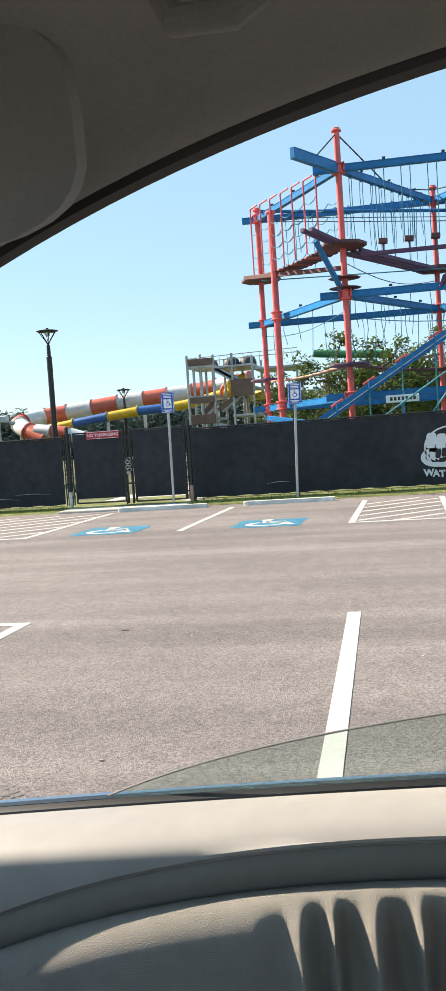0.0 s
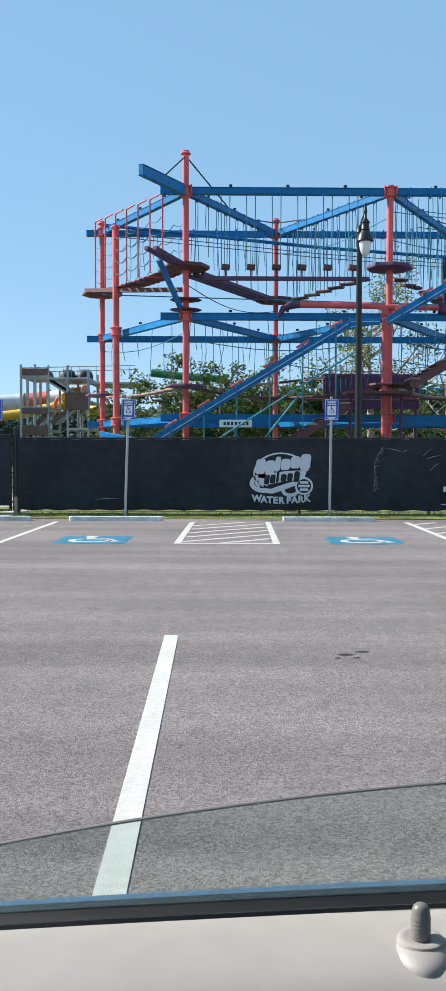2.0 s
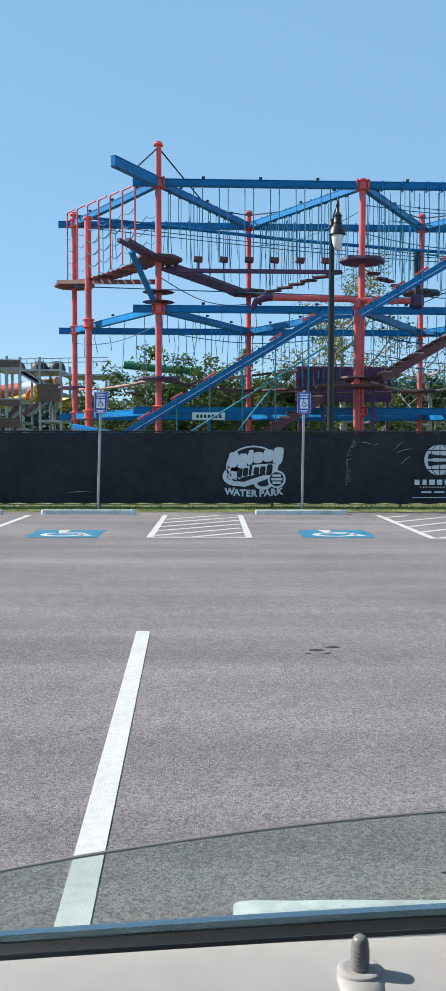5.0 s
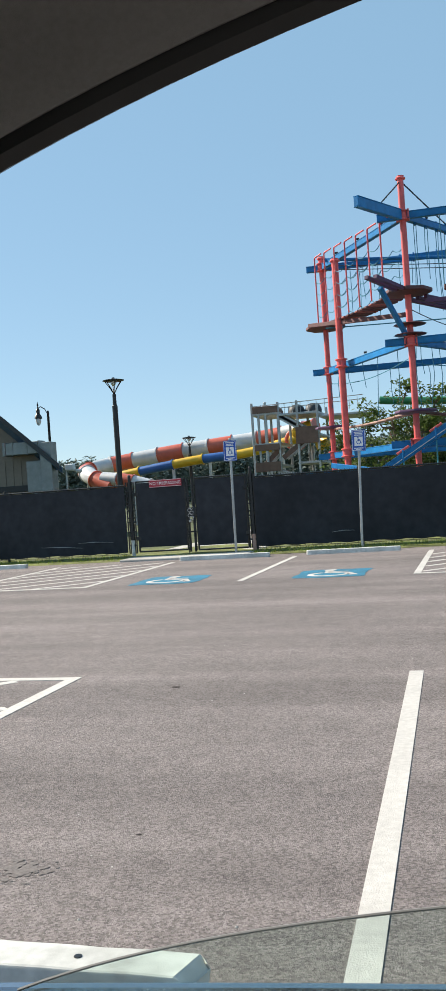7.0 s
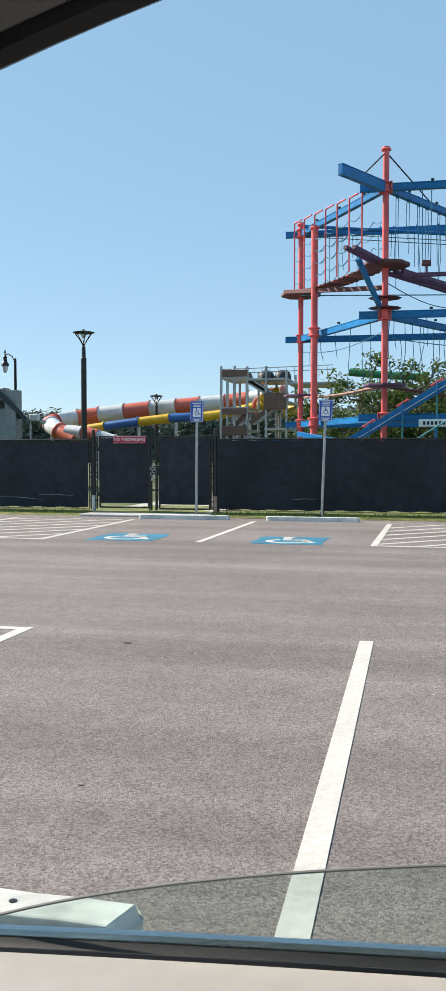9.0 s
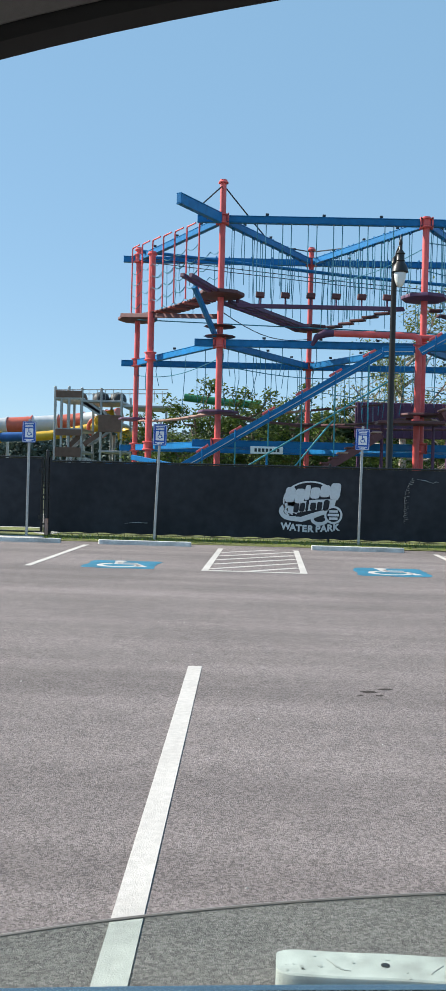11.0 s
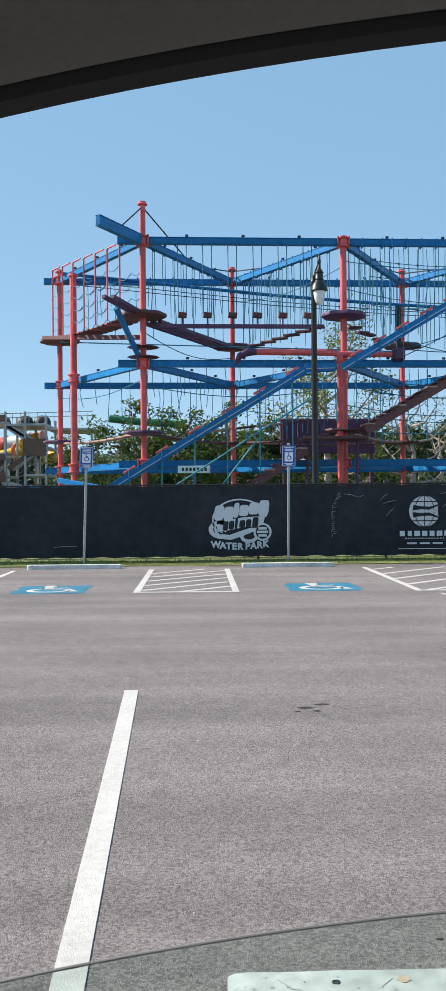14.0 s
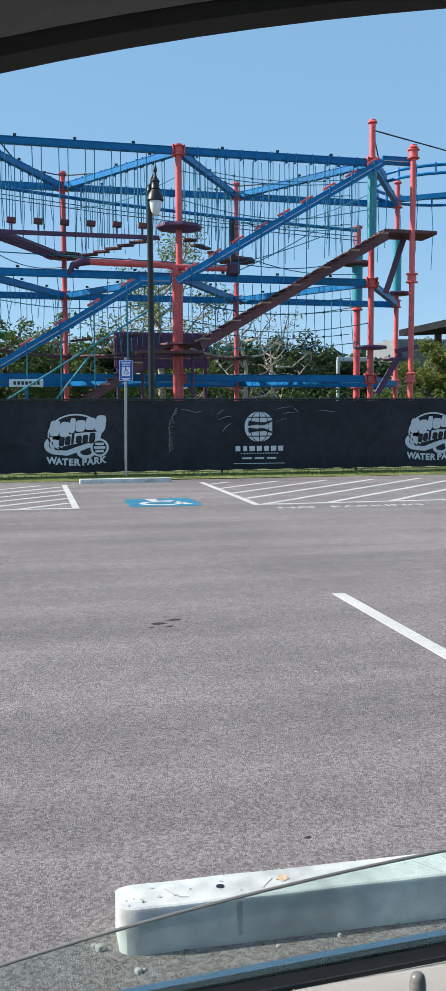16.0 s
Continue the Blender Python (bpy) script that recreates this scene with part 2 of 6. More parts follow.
# ---- mesh tools ----
class Shape:
    """Vertices and faces that are gathered and then linked as one mesh."""

    def __init__(self):
        self.v, self.f = [], []

    def add(self, verts, faces):
        k = len(self.v)
        self.v += [tuple(p) for p in verts]
        self.f += [tuple(i + k for i in face) for face in faces]
        return self

    def box(self, c, s, turn=None, chamfer=0.0):
        x, y, z = (q / 2 for q in s)
        e = min(chamfer, 0.49 * min(s))
        c = Vector(c)
        r = turn or Matrix.Identity(3)
        if not e:
            vs = [Vector((a * x, b * y, d * z)) for a in (-1, 1) for b in (-1, 1) for d in (-1, 1)]
            fs = [(0, 1, 3, 2), (4, 6, 7, 5), (0, 4, 5, 1), (2, 3, 7, 6), (0, 2, 6, 4), (1, 5, 7, 3)]
        else:
            vs, idx = [], {}
            for a in (-1, 1):
                for b in (-1, 1):
                    for d in (-1, 1):
                        idx[a, b, d] = len(vs)
                        vs += [Vector((a * x, b * (y - e), d * (z - e))), Vector((a * (x - e), b * y, d * (z - e))), Vector((a * (x - e), b * (y - e), d * z))]
            g = lambda a, b, d, n: idx[a, b, d] + n
            fs = []
            for q in (-1, 1):
                fs += [(g(q, -1, -1, 0), g(q, 1, -1, 0), g(q, 1, 1, 0), g(q, -1, 1, 0))[::q], (g(-1, q, -1, 1), g(-1, q, 1, 1), g(1, q, 1, 1), g(1, q, -1, 1))[::q], (g(-1, -1, q, 2), g(1, -1, q, 2), g(1, 1, q, 2), g(-1, 1, q, 2))[::q]]
                for w in (-1, 1):
                    k = q * w
                    fs += [(g(q, w, -1, 0), g(q, w, -1, 1), g(q, w, 1, 1), g(q, w, 1, 0))[::k], (g(q, -1, w, 2), g(q, 1, w, 2), g(q, 1, w, 0), g(q, -1, w, 0))[::-k][::-1], (g(-1, q, w, 1), g(1, q, w, 1), g(1, q, w, 2), g(-1, q, w, 2))[::k]]
                    for u in (-1, 1):
                        fs.append((g(q, w, u, 0), g(q, w, u, 1), g(q, w, u, 2))[:: q * w * u])
        return self.add([c + r @ p for p in vs], fs)

    def tube(self, p, q, r, n=10, r2=None, caps=True):
        p, q = Vector(p), Vector(q)
        d = (q - p).normalized()
        a = d.orthogonal().normalized()
        b = d.cross(a)
        vs = [o + rr * (math.cos(t) * a + math.sin(t) * b) for o, rr in ((p, r), (q, r if r2 is None else r2)) for t in (2 * math.pi * i / n for i in range(n))]
        fs = [(i, (i + 1) % n, n + (i + 1) % n, n + i) for i in range(n)]
        if caps:
            fs += [tuple(range(n))[::-1], tuple(range(n, 2 * n))]
        return self.add(vs, fs)

    def sweep(self, pts, r, n=8, caps=True):
        """A round bar along points; r may be a list."""
        pts = [Vector(p) for p in pts]
        rs = r if isinstance(r, (list, tuple)) else [r] * len(pts)
        a = None
        vs = []
        for i, p in enumerate(pts):
            d = (pts[min(i + 1, len(pts) - 1)] - pts[max(i - 1, 0)]).normalized()
            a = d.orthogonal().normalized() if a is None else (a - a.dot(d) * d).normalized()
            b = d.cross(a)
            vs += [p + rs[i] * (math.cos(t) * a + math.sin(t) * b) for t in (2 * math.pi * k / n for k in range(n))]
        fs = [(i * n + k, i * n + (k + 1) % n, (i + 1) * n + (k + 1) % n, (i + 1) * n + k) for i in range(len(pts) - 1) for k in range(n)]
        if caps:
            fs += [tuple(range(n))[::-1], tuple(range((len(pts) - 1) * n, len(pts) * n))]
        return self.add(vs, fs)

    def beam(self, p, q, w, h, flange=0.0):
        """A steel box beam of width w and height h, with lips of that depth at top and bottom."""
        p, q = Vector(p), Vector(q)
        d = (q - p).normalized()
        side = d.cross(Vector((0, 0, 1))).normalized()
        up = side.cross(d)
        r = Matrix((d, side, up)).transposed()
        length = (q - p).length
        self.box((p + q) / 2, (length, w, h), r, min(w, h) * 0.06)
        if flange:
            for s in (-1, 1):
                self.box((p + q) / 2 + up * s * (h / 2 + 0.011), (length, w + 2 * flange, 0.022), r, 0.004)
        return self

    def prism(self, outline, axis_point, u, v, depth):
        """An outline of (a, b) pairs in the plane of u and v, given a thickness along u x v."""
        u, v, o = Vector(u), Vector(v), Vector(axis_point)
        n = u.cross(v).normalized() * depth
        k = len(outline)
        base = [o + a * u + b * v for a, b in outline]
        return self.add(base + [p + n for p in base], [tuple(range(k))[::-1], tuple(range(k, 2 * k))] + [(i, (i + 1) % k, k + (i + 1) % k, k + i) for i in range(k)])

    def ring(self, centre, u, v, r0, r1, depth, a0=0, a1=360, n=32):
        """A flat band between two radii, over an arc in degrees."""
        u, v, o = Vector(u), Vector(v), Vector(centre)
        w = u.cross(v).normalized() * depth
        vs, fs = [], []
        for i in range(n + 1):
            t = radians(a0 + (a1 - a0) * i / n)
            d = math.cos(t) * u + math.sin(t) * v
            vs += [o + r0 * d, o + r1 * d, o + r1 * d + w, o + r0 * d + w]
        for i in range(n):
            fs += [(4 * i + k, 4 * i + (k + 1) % 4, 4 * i + 4 + (k + 1) % 4, 4 * i + 4 + k) for k in range(4)]
        if a1 - a0 < 360:
            fs += [(3, 2, 1, 0), tuple(4 * n + k for k in range(4))]
        return self.add(vs, fs)

    def lathe(self, base, rings, n=20):
        """Turned on the upright axis through base: rings of (radius, height)."""
        bx, by, bz = base
        vs = [(bx + r * math.cos(2 * math.pi * k / n), by + r * math.sin(2 * math.pi * k / n), bz + h) for r, h in rings for k in range(n)]
        fs = [(i * n + k, i * n + (k + 1) % n, (i + 1) * n + (k + 1) % n, (i + 1) * n + k) for i in range(len(rings) - 1) for k in range(n)]
        fs += [tuple(range(n))[::-1], tuple(range((len(rings) - 1) * n, len(rings) * n))]
        return self.add(vs, fs)

    def loft(self, rows):
        """Rows of points of equal number, joined into a sheet."""
        n = len(rows[0])
        return self.add([p for row in rows for p in row], [(i * n + k, i * n + k + 1, (i + 1) * n + k + 1, (i + 1) * n + k) for i in range(len(rows) - 1) for k in range(n - 1)])


def part(name, shape, material, parent=None, label="", smooth=35):
    me = bpy.data.meshes.new(name)
    me.from_pydata(shape.v, [], shape.f)
    bm = bmesh.new()
    bm.from_mesh(me)
    bmesh.ops.recalc_face_normals(bm, faces=bm.faces)
    bm.to_mesh(me)
    bm.free()
    if smooth:
        me.polygons.foreach_set("use_smooth", [True] * len(me.polygons))
        me.set_sharp_from_angle(angle=radians(smooth))
    me.materials.append(material)
    ob = new(name, me)
    if parent:
        ob.parent = parent
        ob.matrix_parent_inverse = Matrix.Translation(-parent.location) if parent.type == "EMPTY" and parent.parent is None else Matrix.Identity(4)
    return tagged(ob, label)


def thing(name, at, label, category, group="", kind=""):
    ob = new(name)
    ob.location = at
    ob.empty_display_size = 0.1
    return tagged(ob, label, category, group, kind)


def lettering(text, size, material, parent, m, name="lettering", extrude=0.002, bold=0.0):
    """Words as a mesh, lying in the plane of the pose m, centred on it."""
    cu = bpy.data.curves.new(name, "FONT")
    cu.body, cu.size, cu.align_x, cu.align_y, cu.extrude = text, size, "CENTER", "CENTER", extrude
    cu.offset = bold
    tmp = bpy.data.objects.new(name, cu)
    me = bpy.data.meshes.new_from_object(tmp)
    bpy.data.objects.remove(tmp)
    me.transform(m)
    me.materials.append(material)
    ob = new(name, me)
    if parent:
        ob.parent = parent
        ob.matrix_parent_inverse = Matrix.Translation(-parent.location)
    return ob


# ---- ground and parking ----
def sheet(name, x0, x1, y0, y1, z, material, label, category, nx=1, ny=1):
    s = Shape()
    s.loft([[(x0 + (x1 - x0) * i / nx, y0 + (y1 - y0) * j / ny, z) for i in range(nx + 1)] for j in range(ny + 1)])
    return tagged(part(name, s, material, smooth=0), label, category, kind="structure")


sheet("ground", -2500, 2500, -2500, 2500, -0.03, GROUND, "flat green open ground around the car park", "ground")
slab = Shape().box((0, 2.0, -0.02), (140, 34.8, 0.04))
tagged(part("road", slab, ASPHALT, smooth=0), "worn grey asphalt of the car park with stone chips", "asphalt", kind="structure")
verge = Shape().loft([[(x, y, 0.005 + 0.05 * min(1, (y - 19.4) / 0.7) + 0.02 * noise.noise((x * 0.7, y, 0))) for x in [-40 + 0.5 * i for i in range(141)]] for y in (19.4, 19.6, 19.9, 20.2, 20.6, 21.2, 23.0)])
tagged(part("grass_verge", verge, TURF), "narrow strip of short grass along the fence", "grass", kind="structure")
pad = Shape().box((-6.45, 28.6, 0.0), (2.9, 18.8, 0.10), None, 0.015)
tagged(part("pavement", pad, CONCRETE), "pale concrete pad in front of the gate", "pavement", kind="structure")
rng = random.Random(5)
blades = Shape()
for _ in range(9000):
    x, y = rng.uniform(-19, 15), 19.45 + 1.25 * rng.random() ** 0.8
    if -8.05 < x < -5.05 and y < 22:
        continue
    h = rng.uniform(0.03, 0.10) * (0.6 if y < 19.8 else 1.0)
    a = rng.uniform(0, 6.3)
    w, lean = rng.uniform(0.006, 0.014), rng.uniform(-0.04, 0.04)
    dx, dy = w * math.cos(a), w * math.sin(a)
    z = 0.03
    blades.add([(x - dx, y - dy, z), (x + dx, y + dy, z), (x + lean, y + lean * 0.6, z + h)], [(0, 1, 2)])
tagged(part("grass", blades, GRASS, smooth=0), "short sunlit green grass blades along the fence", "grass", kind="stuff")

PZ = 0.004


def stripe(s, x0, y0, x1, y1, w=0.102, z=PZ):
    """A painted line from one point to another."""
    p, q = Vector((x0, y0, 0)), Vector((x1, y1, 0))
    d = (q - p).normalized()
    n = Vector((-d.y, d.x, 0)) * w / 2
    up = Vector((0, 0, z))
    low = Vector((0, 0, -0.002))
    base = [p - n, q - n, q + n, p + n]
    s.add([b + low for b in base] + [b + up for b in base], [(3, 2, 1, 0), (4, 5, 6, 7), (0, 1, 5, 4), (1, 2, 6, 5), (2, 3, 7, 6), (3, 0, 4, 7)])
    return s


def parking_line(x0, y0, x1, y1, label="white painted parking bay line on asphalt"):
    tagged(part("parking_line", stripe(Shape(), x0, y0, x1, y1), PAINT, smooth=0), label, "road marking", "parking bay lines")


def hatched(x0, x1, y0, y1, step, label, sides=(True, True), far=False):
    """A hatched no-parking aisle: outline and diagonal bars, each a part."""
    t = thing("hatched_aisle", (x0, y0, 0), label, "road marking", "hatched aisles")
    w = 0.102
    for k, x in enumerate((x0 + w / 2, x1 - w / 2)):
        if sides[k]:
            part("side_line", stripe(Shape(), x, y0, x, y1), PAINT, t, smooth=0)
    ye = y1 - w / 2 if far else y0 + w / 2
    part("end_line", stripe(Shape(), x0 + w, ye, x1 - w, ye), PAINT, t, smooth=0)
    a, b = x0 + w, x1 - w
    k = y0 + 0.1 - (b - a)
    if far:
        k = y1 - 1.2 - 4 * step
        y1 -= w
    while k < y1 - 0.1:
        u0, u1 = max(0.0, (y0 + (0 if far else w) - k)), min(b - a, (y1 - k))
        if u1 - u0 > 0.25:
            part("diagonal_bar", stripe(Shape(), a + u0 + 0.02, k + u0 + 0.02, a + u1 - 0.02, k + u1 - 0.02, z=PZ - 0.001), PAINT, t, smooth=0)
        k += step


parking_line(-3.76, 13.88, -3.77, 18.5)
parking_line(-0.447, 1.75, -0.5815, 6.632, "long white painted parking bay line on asphalt")
parking_line(2.22, 2.2, 2.18, 6.72, "long white painted parking bay line on asphalt")
hatched(-1.08, 0.535, 13.86, 18.5, 0.82, "white hatched access aisle between accessible bays")
hatched(-9.10, -6.34, 13.80, 18.5, 0.95, "wide white hatched aisle before the gate")
hatched(3.215, 14.0, 13.74, 18.5, 1.05, "long white hatched no-parking zone")
hatched(-4.90, -3.203, 1.8, 6.567, 1.29, "white hatched aisle beside the empty bay", far=True)
nopark = thing("ground_lettering", (5.0, 13.2, 0), "faded white painted words on the asphalt", "road marking")
lettering("NO", 0.30, PAINT, nopark, Matrix.Translation((3.74, 13.2, 0.003)) @ Matrix.Diagonal((1.25, 0.95, 1, 1)), extrude=0.0015)
lettering("PARKING", 0.30, PAINT, nopark, Matrix.Translation((5.02, 13.17, 0.003)) @ Matrix.Diagonal((1.2, 0.95, 1, 1)), extrude=0.0015)


def wheelchair(s, o, u, v, k, depth):
    """The access symbol: head, body, seat and wheel as flat bars, k high."""
    o, u, v = Vector(o), Vector(u), Vector(v)
    at = lambda a, b: o + u * a * k + v * b * k
    s.ring(at(-0.08, 0.42), u, v, 0.0005, 0.075 * k, depth, n=14)
    s.prism([(-0.13 * k, 0.33 * k), (-0.03 * k, 0.33 * k), (0.0, 0.0), (-0.10 * k, 0.0)], o, u, v, depth)
    s.prism([(-0.08 * k, 0.2 * k), (0.17 * k, 0.2 * k), (0.17 * k, 0.13 * k), (-0.07 * k, 0.13 * k)], o, u, v, depth)
    s.prism([(-0.06 * k, 0.06 * k), (0.19 * k, 0.06 * k), (0.19 * k, -0.02 * k), (-0.06 * k, -0.02 * k)], o, u, v, depth)
    s.prism([(0.12 * k, 0.05 * k), (0.2 * k, 0.06 * k), (0.34 * k, -0.3 * k), (0.25 * k, -0.33 * k)], o, u, v, depth)
    s.ring(at(-0.02, -0.14), u, v, 0.19 * k, 0.265 * k, depth, a0=120, a1=365, n=24)
    return s


for ex in (-5.10, -2.39, 1.87):
    e = thing("access_emblem", (ex, 14.7, 0), "blue painted square with white wheelchair symbol on asphalt", "road marking", "access emblems")
    sq = Shape().prism([(0.56 * math.cos(q) * k, 0.64 * math.sin(q) * k) for q, k in [(radians(9 * i + 4.5), min(1 / max(abs(math.cos(radians(9 * i + 4.5))), abs(math.sin(radians(9 * i + 4.5)))), 1.32) * (1 + 0.035 * math.sin(i * 7.3 + ex))) for i in range(40)]], (ex, 14.5, -0.002), (1, 0, 0), (0, 1, 0), 0.006)
    part("blue_square", sq, BLUEPAINT, e, smooth=0)
    part("wheelchair_symbol", wheelchair(Shape(), (ex + 0.0, 14.5, 0.0045), (1.1, 0, 0), (0, 1, 0), 1.2, 0.003), PAINT, e, "white symbol", smooth=0)


def wheel_stop(x0, x1, y, label, broken=False, tall=1.0):
    """A cast concrete wheel stop: sloped faces, ends rounded in plan, pin heads, stains, hairline cracks; one end may be broken away."""
    t = thing("wheel_stop", ((x0 + x1) / 2, y, 0), label, "wheel stop", "wheel stops")
    prof = [(-0.088, 0.0), (-0.086, 0.012), (-0.072, 0.110), (-0.068, 0.117), (-0.062, 0.120), (0.062, 0.120), (0.068, 0.117), (0.072, 0.110), (0.086, 0.012), (0.088, 0.0)]
    ends = [(0.0, 0.62), (0.006, 0.76), (0.018, 0.90), (0.036, 0.975), (0.055, 1.0)]
    xs = [(x0 + d, k) for d, k in ends] + [(x0 + 0.055 + (x1 - x0 - 0.11) * i / 14, 1.0) for i in range(1, 14)] + [(x1 - d, k) for d, k in ends[::-1]]
    n = len(prof)
    rows = [[(x, y + a * k + 0.0012 * math.sin(x * 37 + a * 50), b * tall + (0.0012 * math.sin(x * 23) if b > 0.1 else 0)) for a, b in prof] for x, k in xs]
    if broken:
        for r, cut in zip(rows[-4:], (0.010, 0.034, 0.060, 0.078)):
            for q, (px, py, pz) in enumerate(r):
                if q < 6 and pz > 0.02:
                    r[q] = (px - 0.02 * math.sin(q * 2.1), py, max(0.012, pz - cut * (1.2 - 0.16 * q) + 0.006 * math.sin(q * 5 + cut * 90)))
    s = Shape().loft(rows)
    s.f += [tuple(range(n))[::-1], tuple(range((len(rows) - 1) * n, len(rows) * n))]
    part("body", s, STOPMAT, t, smooth=22)
    for q in (0.158, 0.842) if not broken else (0.19, 0.805):
        px = x0 + (x1 - x0) * q
        part("pin", Shape().lathe((px, y, 0.118 * tall), [(0.012, 0), (0.012, 0.004), (0.008, 0.0045)], 10), BLACKMETAL, t, "dark steel pin head")
    return t


OIL = mat("dried_oil", (0.058, 0.050, 0.047), 0.95, vary=0.3, scale=60, spec=0.1)
RUST = mat("rust_stain", (0.52, 0.36, 0.24), 0.9, vary=0.25, scale=70, stain=0.2, stain_scale=20)
STREAK = mat("grey_streak", (0.40, 0.395, 0.375), 0.9, vary=0.2, scale=60)


def blot(name, material, parent, x, y, z, rx, ry, rgen, n=13):
    """A thin ragged patch lying on a level face."""
    out = []
    for i in range(n):
        k = 0.65 + 0.5 * rgen.random()
        out.append((rx * k * math.cos(6.283 * i / n), ry * k * math.sin(6.283 * i / n)))
    return part(name, Shape().prism(out, (x, y, z), (1, 0, 0), (0, 1, 0), 0.0012), material, parent, smooth=0)


near_stop = wheel_stop(-0.004, 1.83, 2.195, "pale concrete wheel stop with rust spot and hairline cracks")
stop_rng = random.Random(31)
blot("rust_spot", RUST, near_stop, 0.47, 2.205, 0.1205, 0.022, 0.02, stop_rng)
for x0, y0, x1, y1 in ((0.13, 2.215, 0.165, 2.165), (0.165, 2.165, 0.19, 2.160), (0.44, 2.21, 0.40, 2.165), (0.86, 2.24, 0.93, 2.14), (0.97, 2.23, 1.0, 2.16)):
    part("crack", Shape().beam((x0, y0, 0.1206), (x1, y1, 0.1206), 0.0025, 0.0012), STREAK, near_stop)
for i in range(16):
    blot("grime_spot", STREAK, near_stop, 0.02 + 0.42 * stop_rng.random() ** 1.4, 2.135 + 0.10 * stop_rng.random(), 0.1204, 0.003 + 0.006 * stop_rng.random(), 0.003 + 0.004 * stop_rng.random(), stop_rng, 7)
part("water_streak", Shape().prism([(-0.007, 0.0), (0.006, 0.0), (0.008, 0.09), (-0.008, 0.09)], (0.325, 2.1085, 0.022), (1, 0, 0), (0, 0.139, 0.99), -0.0012), STREAK, near_stop)
wheel_stop(-2.71, -0.87, 2.11, "pale concrete wheel stop with one end broken away", broken=True)
for x0, x1 in ((-6.35, -4.38), (-3.58, -1.66), (0.80, 2.68), (-11.9, -10.0)):
    wheel_stop(x0, x1, 18.85, "white-painted concrete wheel stop at the head of a bay", tall=0.75)

for x, y, rx, ry in ((0.64, 5.99, 0.055, 0.04), (0.76, 6.08, 0.05, 0.03), (0.57, 5.88, 0.025, 0.015), (0.70, 5.89, 0.03, 0.02), (0.69, 2.675, 0.014, 0.009), (-1.51, 3.33, 0.015, 0.010), (-2.28, 6.17, 0.035, 0.03)):
    s = Shape()
    k = 14
    s.add([(x + rx * math.cos(6.283 * i / k) * (0.7 + 0.5 * rng.random()), y + ry * math.sin(6.283 * i / k) * (0.7 + 0.5 * rng.random()), 0.002) for i in range(k)], [tuple(range(k))])
    s.prism([(math.cos(6.283 * i / k) * rx * 0.5, math.sin(6.283 * i / k) * ry * 0.5) for i in range(k)], (x, y, 0.0), (1, 0, 0), (0, 1, 0), 0.003)
    tagged(part("oil_stain", s, OIL, smooth=0), "small dark oil stain on the asphalt", "stain", "oil stains")
patch = Shape()
for i in range(60):
    a, r = 6.283 * rng.random(), rng.random() ** 0.7
    px0, py0, pr = -1.86 + 0.16 * r * math.cos(a), 2.93 + 0.15 * r * math.sin(a), 0.008 + 0.018 * rng.random() * (1.2 - r)
    patch.add([(px0 + pr * (0.7 + 0.5 * rng.random()) * math.cos(0.785 * k), py0 + pr * (0.7 + 0.5 * rng.random()) * math.sin(0.785 * k), 0.0015 + 0.00003 * i) for k in range(8)], [tuple(range(8))])
tagged(part("oil_stain", patch, mat("old_oil", (0.15, 0.13, 0.123), 0.85, vary=0.3, scale=90), smooth=0), "faint broken dark oil patch on the asphalt", "stain", "oil stains")
litter = Shape()
for i in range(70):
    x = rng.uniform(-0.1, 1.0)
    y = 2.103 - 0.03 * rng.random() ** 2 if i < 40 else 2.06 - 0.12 * rng.random()
    a, r = rng.uniform(0, 6.28), rng.uniform(0.003, 0.011)
    litter.add([(x + r * math.cos(a + k) * (1.0 if k != 2 else 0.5), y + 0.5 * r * math.sin(a + k), 0.001 + 0.004 * rng.random()) for k in (0, 1.3, 2.6, 4.2)], [(0, 1, 2, 3)])
tagged(part("leaf_litter", litter, BROWN, smooth=0), "dry brown leaf bits beside the wheel stop", "leaf litter", kind="stuff")
pebbles = Shape()
for x, y, r in ((0.035, 2.035, 0.011), (0.052, 2.04, 0.006), (-0.055, 2.16, 0.014), (-0.07, 2.175, 0.009), (0.42, 2.07, 0.006), (0.60, 2.085, 0.008)):
    pebbles.lathe((x, y, -0.001), [(r, 0), (r * 1.05, r * 0.4), (r * 0.8, r * 0.9), (r * 0.3, r * 1.15)], 7)
for _ in range(120):
    x, y, r = rng.uniform(-4.5, 4.0), rng.uniform(1.0, 9.0), rng.uniform(0.002, 0.006)
    pebbles.lathe((x, y, -0.001), [(r, 0), (r * 0.9, r * 0.6), (r * 0.4, r)], 6)
tagged(part("gravel", pebbles, CONCRETE), "loose pale grit scattered on the asphalt", "gravel", kind="stuff")

# ---- fence and gate ----
FY = 20.46


